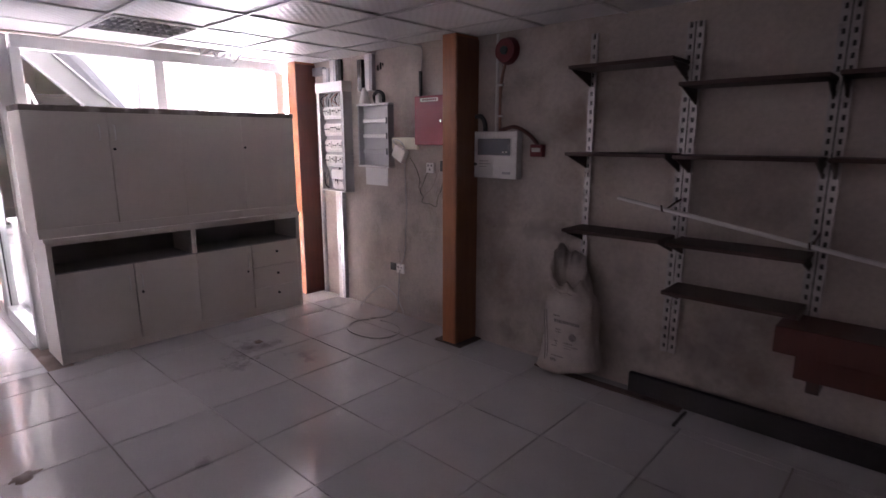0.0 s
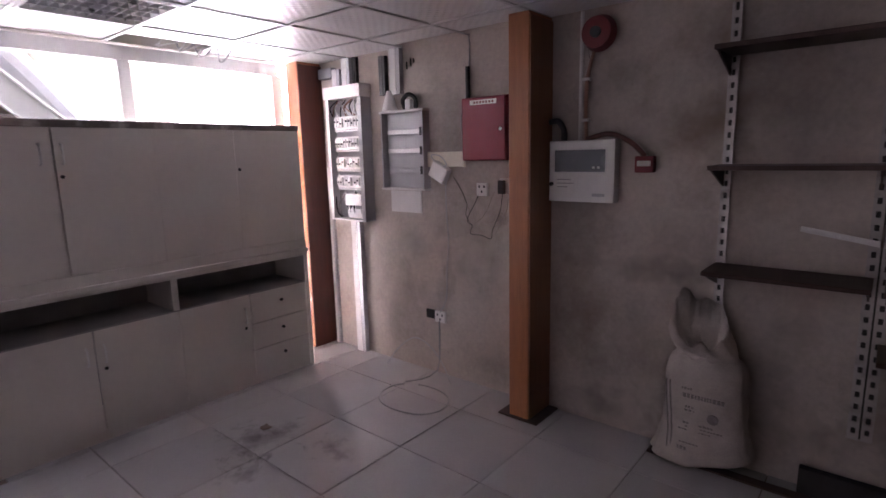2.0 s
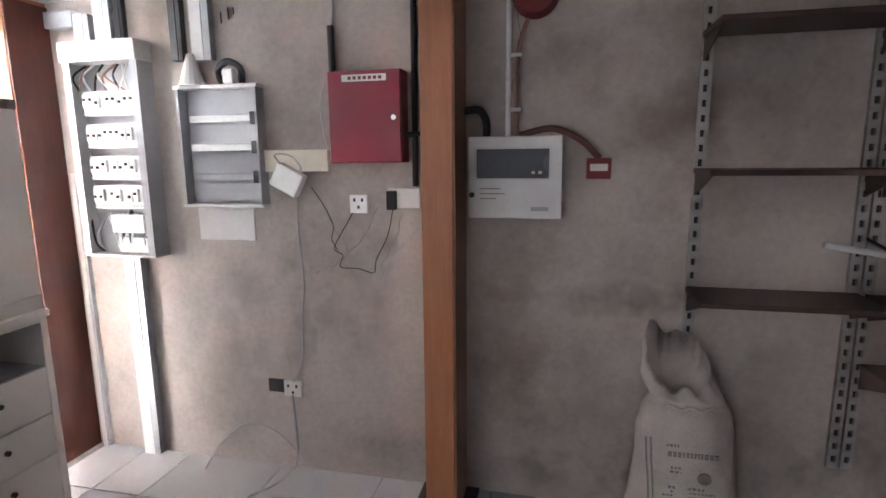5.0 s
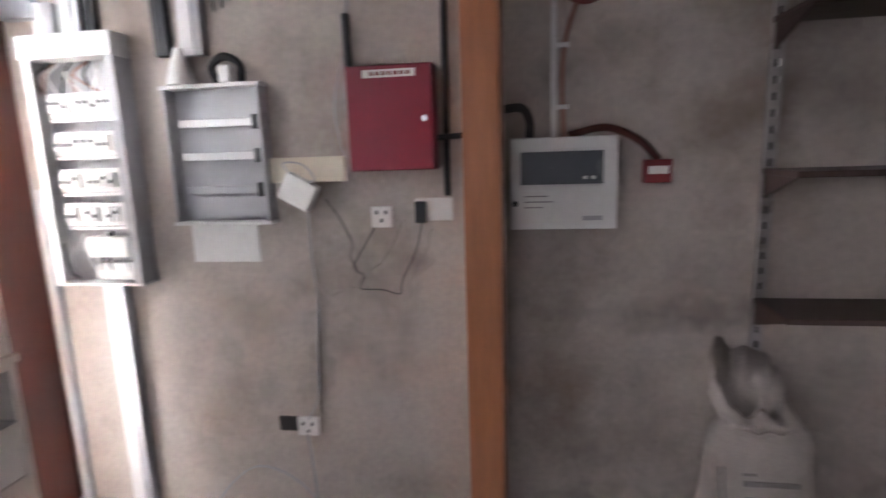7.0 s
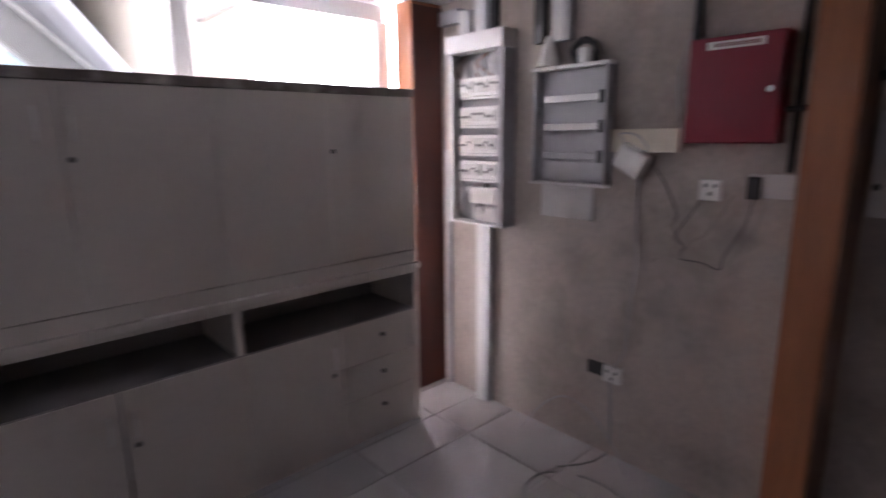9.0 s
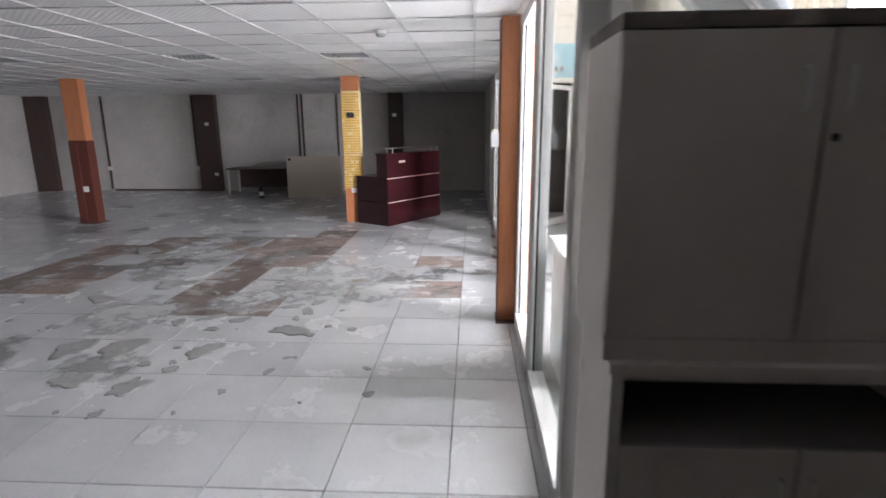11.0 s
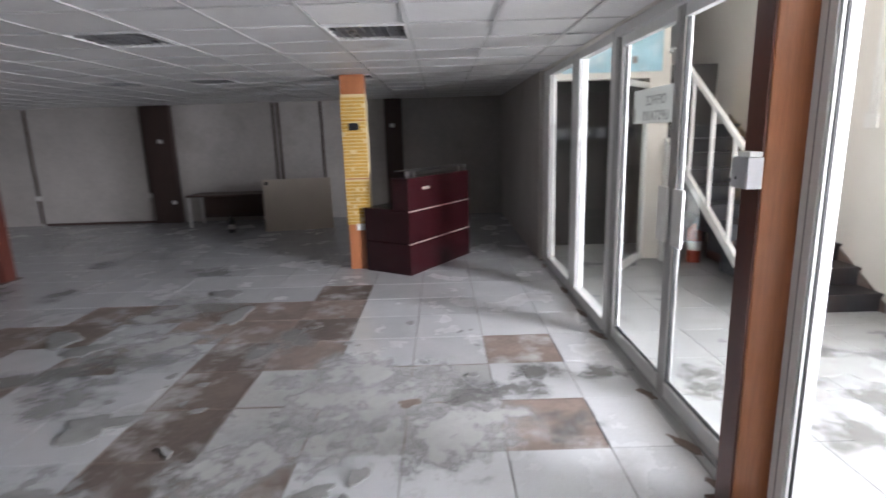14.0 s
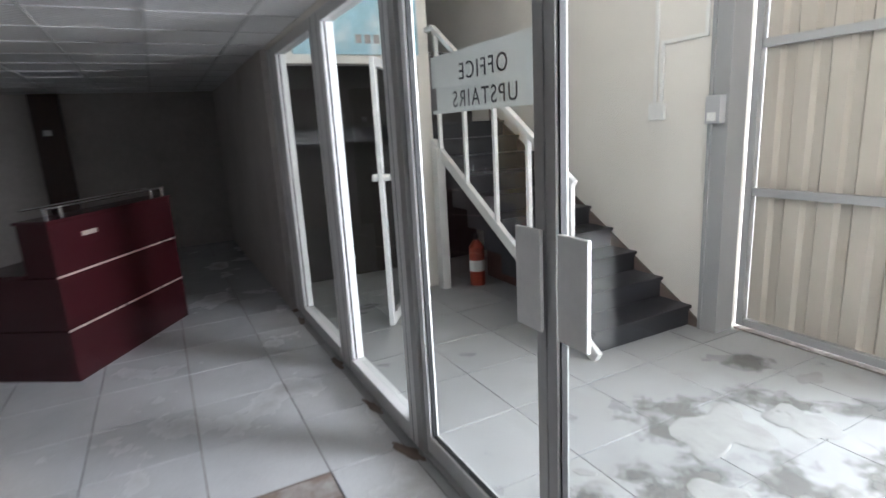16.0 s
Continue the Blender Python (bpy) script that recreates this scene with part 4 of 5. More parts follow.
rdoor = part("door", box((RX0 + 0.004, W - 0.113, RZ0 + 0.004), (RX1 - 0.004, W - 0.1005, RZ1 - 0.004), 0.004), "red_enamel", red)
part("lock", rod((RX1 - 0.035, W - 0.113, 1.845), (RX1 - 0.035, W - 0.12, 1.845), 0.012, seg=14), "chrome", rdoor)
lab = part("label_strip", box((-2.115, W - 0.1145, 2.005), (-1.905, W - 0.113, 2.035)), "paper", rdoor)
for k in range(7):
    part("mark", box((-2.085 + k * 0.024, W - 0.1155, 2.013), (-2.070 + k * 0.024, W - 0.1145, 2.027)), "red_plastic", red)

fap = thing("fire_alarm_controller", "white fire alarm control panel with a smoked window", "alarm panel")
FX0, FX1, FZ0, FZ1, FY = -1.545, -1.135, 1.395, 1.755, W - 0.075
part("body", box((FX0, FY, FZ0), (FX1, W - 0.002, FZ1), 0.006), "white_plastic", fap)
part("bezel", box((FX0 + 0.03, FY - 0.004, 1.565), (FX1 - 0.045, FY, 1.71), 0.003), "white_metal", fap)
part("window", box((FX0 + 0.04, FY - 0.006, 1.573), (FX1 - 0.055, FY - 0.003, 1.70), 0.001), "screen", fap, "smoked dark display window")
for k in range(2):
    part("indicator", box((FX1 - 0.10 - k * 0.03, FY - 0.008, 1.592), (FX1 - 0.085 - k * 0.03, FY - 0.006, 1.604)), "paper", fap)
part("notice", box((FX0 + 0.045, FY - 0.003, 1.42), (FX0 + 0.19, FY, 1.545)), "paper", fap, "white printed notice")
for k, w in enumerate((0.09, 0.11, 0.07)):
    part("print_line", box((FX0 + 0.055, FY - 0.004, 1.525 - k * 0.022), (FX0 + 0.055 + w, FY - 0.003, 1.530 - k * 0.022)), "ink", fap)
part("badge", box((FX1 - 0.13, FY - 0.003, 1.43), (FX1 - 0.055, FY, 1.448)), "grey_box", fap, "small grey nameplate")
part("key_lock", rod((FX0 + 0.018, FY, 1.50), (FX0 + 0.018, FY - 0.012, 1.50), 0.012, seg=12), "black_plastic", fap)

call = thing("call_point", "small red break-glass call point", "alarm")
part("body", box((-1.033, W - 0.05, 1.568), (-0.930, W - 0.002, 1.658), 0.006), "red_plastic", call)
part("glass_label", box((-1.018, W - 0.053, 1.603), (-0.945, W - 0.05, 1.633)), "paper", call, "white label")
bell = thing("alarm_bell", "round red alarm bell under the ceiling", "bell")
part("gong", rod((-1.262, W - 0.03, 2.338), (-1.262, W - 0.085, 2.338), 0.10, seg=28, r2=0.085), "red_plastic", bell)
part("base", rod((-1.262, W - 0.002, 2.338), (-1.262, W - 0.03, 2.338), 0.06, seg=20), "red_plastic", bell)
part("hub", rod((-1.262, W - 0.085, 2.338), (-1.262, W - 0.10, 2.338), 0.03, seg=16), "black_plastic", bell)


def pipe(name, label, category, keys, r, mat, n=6):
    t = thing(name, label, category)
    part("run", sweep(curve_pts(keys, n) if len(keys) > 2 else keys, r, 8), mat, t)
    return t


pipe("conduit", "pale conduit from the ceiling to the alarm panel", "conduit", [(-1.375, W - 0.015, CEIL), (-1.375, W - 0.015, 1.755)], 0.012, "white_plastic")
c2 = pipe("conduit", "reddish conduit from the bell to the alarm panel", "conduit", [(-1.285, W - 0.03, 2.27), (-1.33, W - 0.02, 2.13), (-1.343, W - 0.015, 1.97), (-1.335, W - 0.02, 1.755)], 0.010, "copper_red")
for z in (2.10, 1.87):
    part("clip", box((-1.365, W - 0.03, z - 0.008), (-1.318, W - 0.002, z + 0.008)), "white_plastic", c2)
pipe("flexible_hose", "brown flexible hose to the call point", "hose", [(-1.32, W - 0.04, 1.76), (-1.18, W - 0.05, 1.785), (-1.06, W - 0.045, 1.735), (-0.98, W - 0.03, 1.657)], 0.015, "wood_red")
pipe("flexible_hose", "black flexible hose behind the column", "hose", [(-1.57, W - 0.03, 1.87), (-1.50, W - 0.05, 1.87), (-1.47, W - 0.04, 1.82), (-1.47, W - 0.03, 1.755)], 0.018, "black_plastic")
pipe("conduit", "black conduit above the red box", "conduit", [(-2.20, W - 0.02, 2.05), (-2.20, W - 0.02, 2.27)], 0.016, "black_plastic")
pipe("thin_cable", "thin cable down the wall", "cable", [(-2.20, W - 0.006, 2.27), (-2.19, W - 0.006, 2.40), (-2.20, W - 0.006, CEIL)], 0.004, "grey_box")
pipe("conduit", "black conduit down to the double socket", "conduit", [(-1.80, W - 0.018, CEIL), (-1.805, W - 0.018, 1.535)], 0.014, "black_plastic")
pipe("conduit", "short black conduit stub on the red box", "conduit", [(-1.835, W - 0.05, 1.77), (-1.735, W - 0.05, 1.775)], 0.012, "black_plastic")


def trunking(x0, x1, z0, z1, mat, label, d=0.05):
    t = thing("cable_trunking", label, "trunking", None, "wall trunking")
    part("channel", box((x0, W - d, z0), (x1, W - 0.002, z1), 0.003), mat, t)
    part("cover", box((x0 - 0.002, W - d - 0.004, z0), (x0 + (x1 - x0) * 0.62, W - d - 0.0005, z1), 0.001), "white_metal" if mat != "black_plastic" else mat, t)
    return t


trunking(-3.44, -3.34, 0.0, 1.16, "steel", "galvanised vertical trunking from the board to the floor")
trunking(-3.745, -3.705, 0.0, 1.60, "steel", "thin pale trunking beside the column", 0.03)
trunking(-3.46, -3.37, 2.257, CEIL - 0.002, "steel", "grey trunking above the board")
trunking(-3.585, -3.50, 2.257, 2.40, "steel", "grey trunking elbow above the board")
el = thing("trunking_elbow", "grey trunking elbow turning to the window", "trunking")
part("channel", box((-3.76, W - 0.06, 2.34), (-3.587, W - 0.004, 2.42), 0.003), "steel", el)
trunking(-3.035, -2.975, 2.15, 2.44, "black_plastic", "black vertical trunking above the enclosure", 0.04)
trunking(-2.915, -2.815, 2.145, CEIL - 0.002, "grey_box", "grey vertical trunking above the enclosure", 0.045)
trunking(-3.355, -3.31, 2.257, CEIL - 0.002, "black_plastic", "dark narrow trunking above the board", 0.03)

strip = thing("junction_strip", "cream plastic junction strip with a bundle of thin wires", "fitting")
part("cover", box((-2.583, W - 0.03, 1.603), (-2.238, W - 0.002, 1.710), 0.004), "cream_plastic", strip)
crump = thing("junction_box", "white junction box hanging crooked on its wires", "box", Matrix.Translation((-2.44, W - 0.05, 1.565)) @ Matrix.Rotation(radians(28), 4, "Y"))
part("body", box((-0.075, -0.03, -0.06), (0.075, 0.03, 0.06), 0.012), "white_plastic", crump)
part("wire_tuft", sweep(curve_pts([(-0.05, -0.02, 0.05), (-0.09, -0.05, 0.09), (-0.02, -0.04, 0.12), (0.05, -0.03, 0.09), (0.02, -0.02, 0.05)], 5), 0.004), "grey_box", crump)


def wall_plate(name, label, x0, x1, z0, z1, dark=None, holes=()):
    t = thing(name, label, "socket")
    part("plate", box((x0, W - 0.022, z0), (x1, W - 0.002, z1), 0.005), "white_plastic", t)
    if dark:
        part("adapter", box((dark[0], W - 0.055, z0 - 0.006), (dark[1], W - 0.0225, z1 - 0.012), 0.005), "black_plastic", t, "black plug adapter")
    for hx, hz in holes:
        part("slot", box((hx - 0.006, W - 0.0235, hz - 0.008), (hx + 0.006, W - 0.022, hz + 0.008)), "black_plastic", t)
    return t


wall_plate("wall_switch", "white single wall switch on the plaster", -2.137, -2.047, 1.403, 1.493, None, ((-2.112, 1.468), (-2.072, 1.468), (-2.092, 1.433)))
wall_plate("double_socket", "white double socket with a black plug", -1.945, -1.785, 1.43, 1.525, (-1.94, -1.895))
wall_plate("low_socket", "white low socket with a black open half", -2.552, -2.450, 0.418, 0.508, None, ((-2.525, 0.478), (-2.478, 0.478), (-2.50, 0.442)))
bb = thing("socket_box", "empty black back box beside the low socket", "socket")
part("box", box((-2.645, W - 0.014, 0.435), (-2.557, W - 0.002, 0.505), 0.002), "black_plastic", bb)

# loose wires on the wall and the floor
pipe("loose_wire", "thin dark wire hanging down the plaster", "wire", [(-2.42, W - 0.012, 1.52), (-2.425, W - 0.006, 1.30), (-2.41, W - 0.006, 1.05), (-2.43, W - 0.006, 0.85), (-2.44, W - 0.010, 0.62), (-2.49, W - 0.025, 0.505)], 0.004, "grey_box")
pipe("loose_wire", "thin wire curling down from the switch", "wire", [(-2.19, W - 0.006, 2.2), (-2.27, W - 0.008, 1.95), (-2.26, W - 0.008, 1.78), (-2.23, W - 0.03, 1.70)], 0.0035, "grey_box")
pipe("loose_wire", "thin dark wire looping between the switch and the plug", "wire", [(-2.12, W - 0.02, 1.41), (-2.16, W - 0.012, 1.35), (-2.233, W - 0.006, 1.228), (-2.19, W - 0.006, 1.19), (-2.205, W - 0.006, 1.131), (-2.11, W - 0.006, 1.126), (-2.03, W - 0.006, 1.108), (-2.015, W - 0.006, 1.173), (-1.95, W - 0.012, 1.30), (-1.915, W - 0.03, 1.43)], 0.0024, "black_plastic")
pipe("loose_wire", "thin dark wire hanging from the crooked junction box", "wire", [(-2.33, W - 0.03, 1.53), (-2.28, W - 0.010, 1.44), (-2.235, W - 0.006, 1.34), (-2.245, W - 0.006, 1.27), (-2.215, W - 0.006, 1.215)], 0.0022, "black_plastic")
hole = thing("wall_hole", "small dark chipped hole high in the plaster", "hole")
for hx, hz, ha in ((-2.775, 2.345, 0.03), (-2.735, 2.362, 0.034), (-2.705, 2.372, 0.018)):
    part("chip", rod((hx, W - 0.0035, hz), (hx + 0.004, W - 0.001, hz), ha, seg=9, r2=ha * 0.7), "dark_gap", hole)
ring = [(-2.38 + 0.27 * math.cos(a), 3.73 + 0.21 * math.sin(a), 0.006 + 0.004 * math.sin(3 * a)) for a in [k * 2 * math.pi / 40 for k in range(41)]]
pipe("loose_wire", "thin grey wire bowed in an arch against the wall foot", "wire", [(-2.99, 4.07, 0.006), (-2.93, 4.15, 0.13), (-2.79, W - 0.012, 0.235), (-2.62, W - 0.012, 0.20), (-2.45, 4.14, 0.10), (-2.33, 4.08, 0.006)], 0.0045, "grey_box")
keys = [(-2.50, W - 0.03, 0.43), (-2.46, W - 0.08, 0.25), (-2.45, W - 0.12, 0.08), (-2.55, W - 0.2, 0.006), (-2.62, 3.90, 0.006)]
pipe("coiled_wire", "pale wire coiled in a loop on the floor", "wire", keys + ring[16:] + ring[:14], 0.0065, "concrete", 2)

# ---------- slotted shelving ----------


def upright(x, z0, z1, double, label):
    t = thing("shelf_upright", label, "shelf upright", None, "shelf uprights")
    own = bmesh.new()
    cols = (-0.026, 0.026) if double else (0.0,)
    for c in cols:
        w = 0.022
        a, b = x + c - w, x + c + w
        for p, q in ((a, a + 0.013), (b - 0.013, b)):
            box((p, W - 0.022, z0), (q, W - 0.002, z1), 0, own)
        z = z0 + 0.03
        box((a + 0.013, W - 0.022, z0), (b - 0.013, W - 0.018, z), 0, own)
        while z < z1 - 0.06:
            box((a + 0.013, W - 0.022, z + 0.028), (b - 0.013, W - 0.018, z + 0.06), 0, own)
            z += 0.06
    part("slotted_channel", own, "slotted_steel", t)
    part("channel_back", box((x + cols[0] - 0.02, W - 0.006, z0), (x + cols[-1] + 0.02, W - 0.0025, z1)), "black_plastic", t)
    return t


upright(-0.575, 0.87, 2.38, False, "white slotted steel upright with dark holes")
upright(0.065, 0.325, 2.37, True, "white double slotted steel upright")
upright(0.80, 0.62, 2.42, True, "white double slotted steel upright")
upright(1.50, 0.62, 2.42, True, "white double slotted steel upright")


def shelf(x0, x1, z, label="dark brown wooden wall shelf on steel brackets"):
    t = thing("wall_shelf", label, "shelf", None, "wall shelves")
    part("board", box((x0, W - 0.30, z), (x1, W - 0.024, z + 0.022), 0.004), "dark_wood", t)
    for x in (x0 + 0.012, x1 - 0.012):
        own = bmesh.new()
        tri = [(W - 0.28, z - 0.001), (W - 0.024, z - 0.001), (W - 0.024, z - 0.09)]
        f0 = [own.verts.new((x - 0.004, y, zz)) for y, zz in tri]
        f1 = [own.verts.new((x + 0.004, y, zz)) for y, zz in tri]
        own.faces.new(f0)
        own.faces.new(f1[::-1])
        for k in range(3):
            own.faces.new((f0[k], f1[k], f1[(k + 1) % 3], f0[(k + 1) % 3]))
        bmesh.ops.recalc_face_normals(own, faces=own.faces[:])
        part("bracket", own, "dark_wood", t)


for z in (2.13, 1.59, 1.085):
    shelf(-0.60, 0.050, z)
for z in (1.985, 1.585, 1.08, 0.785):
    shelf(0.090, 0.785, z)
for z in (1.99, 1.585):
    shelf(0.82, 1.485, z)
tube = thing("plastic_tube", "long pale plastic tube resting across the shelves", "tube")
for hx, hz in ((0.065, 1.300), (0.80, 1.175)):
    part("hook", sweep(curve_pts([(hx, W - 0.02, hz + 0.03), (hx, W - 0.15, hz + 0.01), (hx, W - 0.30, hz - 0.016), (hx, W - 0.335, hz + 0.02)], 4), 0.006), "dark_wood", tube)
part("tube", rod((-0.21, W - 0.312, 1.345), (2.2, W - 0.312, 0.94), 0.012), "white_plastic", tube)

low = thing("wall_drawer_box", "dark red-brown low wall box with two tiers", "box")
part("upper_tier", box((0.70, W - 0.33, 0.60), (1.75, W - 0.024, 0.745), 0.006), "wood_red", low)
part("lower_tier", box((0.80, W - 0.30, 0.47), (1.75, W - 0.024, 0.595), 0.006), "wood_red", low)
part("bracket", box((0.86, W - 0.28, 0.40), (0.92, W - 0.024, 0.468), 0.004), "dark_wood", low)

# boards along the foot of the wall
sk3 = thing("fallen_skirting", "dark skirting board lying at the foot of the wall", "board")
part("plank", box((-0.86, W - 0.165, 0.001), (0.22, W - 0.10, 0.0128), 0.003), "dark_wood", sk3)
# near-flush tile strip; the wall has no raised kerb here
sk4 = thing("flush_tile_strip", "near-flush tile strip with a dark end along the wall", "kerb")
part("top", box((0.26, W - 0.35, 0.001), (3.35, W - 0.13, 0.007), 0.002), "tile_clean", sk4)
part("end_strip", box((0.240, W - 0.352, 0.001), (0.2585, W - 0.13, 0.012), 0.002), "dark_gap", sk4)
# near-black plank, its colour taking in the shadow band along the wall
sk5 = thing("plank_with_shadow", "dark plank on its edge, taking in the shadow at the wall foot", "board")
part("plank", box((-0.15, W - 0.095, 0.001), (3.35, W - 0.05, 0.14), 0.004), "dark_gap", sk5)

# ---------- sack ----------


def sack_thing():
    t = thing("woven_sack", "half-full woven plastic sack with faded print, standing against the wall", "sack", Matrix.Translation((-0.585, W - 0.122, 0.0135)) @ Matrix.Diagonal((0.97, 0.78, 0.95, 1)))
    own = bmesh.new()
    prof = [(0.0, 0.245, 0.12), (0.03, 0.265, 0.145), (0.10, 0.236, 0.142), (0.24, 0.212, 0.135), (0.38, 0.205, 0.13), (0.52, 0.20, 0.125), (0.60, 0.19, 0.12),
            (0.632, 0.174, 0.112), (0.65, 0.152, 0.10), (0.662, 0.144, 0.096), (0.675, 0.152, 0.104), (0.70, 0.156, 0.112), (0.73, 0.152, 0.112), (0.765, 0.142, 0.104), (0.79, 0.13, 0.096)]
    n = 48
    rings = []
    for z, a, b in prof:
        ring_v = []
        for k in range(n):
            th = 2 * math.pi * k / n
            c, s = math.cos(th), math.sin(th)
            r = (abs(c) ** 2.8 + abs(s) ** 2.8) ** (-1 / 2.8)
            wob = 1 + 0.06 * noise.noise(Vector((c * 1.6, s * 1.6, z * 5))) + 0.085 * noise.noise(Vector((c * 4, s * 4, z * 13))) + 0.04 * noise.noise(Vector((c * 11, s * 11, z * 16))) + 0.10 * max(0.0, z - 0.62) * 4 * noise.noise(Vector((c * 3, s * 3, z * 14)))
            up = max(0.0, z - 0.66) / 0.13
            dz = up * (0.15 * (0.5 + 0.5 * s) ** 1.2 - 0.09 * (0.5 - 0.5 * s) + 0.10 * max(0, -c) ** 1.5 + 0.06 * noise.noise(Vector((c * 2.2, s * 2.2, 7))))
            ring_v.append(own.verts.new((a * r * c * wob - 0.052 * min(1.0, up * 1.6), b * r * s * wob + 0.02 * up, max(0.0, z + dz + 0.09 * max(0.0, min(1.0, (a * c + 0.06) / 0.26)) * max(0.0, 1 - z / 0.6)))))
        rings.append(ring_v)
    for r0, r1 in zip(rings, rings[1:]):
        for k in range(n):
            own.faces.new((r0[k], r0[(k + 1) % n], r1[(k + 1) % n], r1[k]))
    own.faces.new(rings[0][::-1])
    inner = [own.verts.new((v.co.x * 0.88 - 0.004, v.co.y * 0.82, 0.66 + (v.co.z - 0.66) * 0.35)) for v in rings[-1]]
    floor_in = [own.verts.new((v.co.x * 0.6, v.co.y * 0.5, 0.645)) for v in rings[-1]]
    for k in range(n):
        own.faces.new((rings[-1][k], rings[-1][(k + 1) % n], inner[(k + 1) % n], inner[k]))
        own.faces.new((inner[k], inner[(k + 1) % n], floor_in[(k + 1) % n], floor_in[k]))
    own.faces.new(floor_in)
    body = smooth(part("bag", own, "sack", t))
    rnd = random.Random(4)
    for z, w, hh in ((0.475, 0.05, 0.005), (0.435, 0.19, 0.011), (0.37, 0.04, 0.005), (0.35, 0.05, 0.004), (0.275, 0.14, 0.005), (0.255, 0.18, 0.003), (0.235, 0.16, 0.003), (0.16, 0.10, 0.003), (0.125, 0.05, 0.009)):
        own = bmesh.new()
        y = -0.147 if z < 0.2 else -0.136
        x0 = rnd.uniform(-0.10, -0.06)
        x = x0
        while x < x0 + w:
            d = rnd.uniform(0.006, 0.016)
            box((x, y, z - hh), (x + d, y + 0.006, z + hh), 0, own)
            x += d + 0.006
        part("print_bar", own, "sack_print", t)
    own = rod((0.07, -0.137, 0.33), (0.07, -0.131, 0.33), 0.028, seg=18)
    part("print_mark", own, "sack_print", t)
    for x in (-0.165, -0.145):
        part("stripe", sweep([(x + 0.012 * math.sin(z * 9), -0.120 - 0.02 * (0.5 - z), z) for z in (0.10, 0.2, 0.3, 0.4, 0.5)], 0.004), "sack_print", t)
    tie = [( -0.10 + 0.2 * s / 12, -0.105 - 0.012 * math.sin(math.pi * s / 12), 0.648 + 0.008 * math.sin(s * 1.3)) for s in range(13)]
    part("tie", sweep(tie, 0.006), "sack", t)


sack_thing()

# ---------- alcove ceiling fittings ----------


def louvre_light(name, x0, y0, s, label, lit="louvre", nx=8, ny=4):
    t = thing(name, label, "ceiling light", None, "louvre ceiling lights")
    z = CEIL
    for a, b, c, d in ((x0, y0, x0 + s, y0 + 0.02), (x0, y0 + s - 0.02, x0 + s, y0 + s), (x0, y0 + 0.02, x0 + 0.02, y0 + s - 0.02), (x0 + s - 0.02, y0 + 0.02, x0 + s, y0 + s - 0.02)):
        part("frame", box((a, b, z - 0.004), (c, d, z + 0.05)), "white_metal", t)
    # near-black backing puts the recess's darkness into colour; pale fittings get white
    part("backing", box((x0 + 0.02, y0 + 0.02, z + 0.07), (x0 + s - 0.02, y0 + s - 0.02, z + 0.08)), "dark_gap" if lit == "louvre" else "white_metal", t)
    for k in range(1, ny):
        x = x0 + 0.02 + (s - 0.04) * k / ny
        part("blade", box((x - 0.003, y0 + 0.02, z), (x + 0.003, y0 + s - 0.02, z + 0.045)), "louvre", t)
    for k in range(1, nx):
        y = y0 + 0.02 + (s - 0.04) * k / nx
        part("louvre", box((x0 + 0.021, y - 0.002, z + 0.004), (x0 + s - 0.021, y + 0.002, z + 0.04)), "louvre", t)
    return t


louvre_light("ceiling_louvre", AGX + 0.012, AGY + 0.012, CP - 0.024, "dark unlit louvre light in the alcove ceiling", nx=11, ny=5)
for i, j in sorted(hall_holes):
    louvre_light("ceiling_louvre", HGX + i * CP + 0.012, HGY + j * CP + 0.012, CP - 0.024, "unlit recessed louvre light in the hall ceiling", "pale" if (i, j) in ((-1, -1), (-1, -4)) else "louvre", nx=9, ny=4)

hang = thing("hanging_wires", "loose pale wires hanging out of an open ceiling hole", "wires")
for k in range(6):
    yk = 2.85 + 0.07 * k
    part("wire", sweep(curve_pts([(-3.85, yk, CEIL + 0.34), (-3.82 + 0.03 * (k % 3), yk + 0.05, CEIL + 0.05), (-3.80, yk + 0.10 * (k % 2), CEIL - 0.02 - 0.012 * k), (-3.74, yk + 0.18, CEIL + 0.03)], 5), 0.006), ("white_plastic", "grey_box")[k % 2], hang)
detector = thing("smoke_detector", "round dark smoke detector on the hall ceiling", "smoke detector")
part("base", rod((-7.02, 0.37, CEIL), (-7.02, 0.37, CEIL - 0.025), 0.06, seg=20), "white_plastic", detector)
part("sensor", rod((-7.02, 0.37, CEIL - 0.025), (-7.02, 0.37, CEIL - 0.05), 0.045, seg=20, r2=0.035), "grey_box", detector)
closer = thing("door_closer", "grey door closer at the head of the glass door", "door closer")
part("body", box((-7.90, GLASS_Y + 0.026, 2.20), (-7.70, GLASS_Y + 0.075, 2.33), 0.006), "alu_grey", closer)

# ---------- leaning plank and wrapped duct behind the alcove window ----------
plank = thing("leaning_plank", "white channel plank leaning in the lobby behind the window", "plank")
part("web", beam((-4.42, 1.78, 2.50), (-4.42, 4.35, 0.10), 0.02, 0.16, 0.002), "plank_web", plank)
for off in (-0.085, 0.085):
    dy, dz = 0.63 * off, 0.775 * off
    part("flange", beam((-4.40, 1.78 + dy, 2.50 + dz), (-4.40, 4.30 + dy, 0.10 + dz), 0.06, 0.014), "plank_flange", plank)
duct = thing("wrapped_duct", "grey wrapped flexible duct leaning behind the plank", "duct")
keys = [(-4.60, 2.02 + k * 0.29, 2.58 - k * 0.35 + 0.02 * math.sin(k * 2.1)) for k in range(8)]
part("sleeve", sweep(curve_pts(keys, 6), 0.13, 14), "fabric_grey", duct)

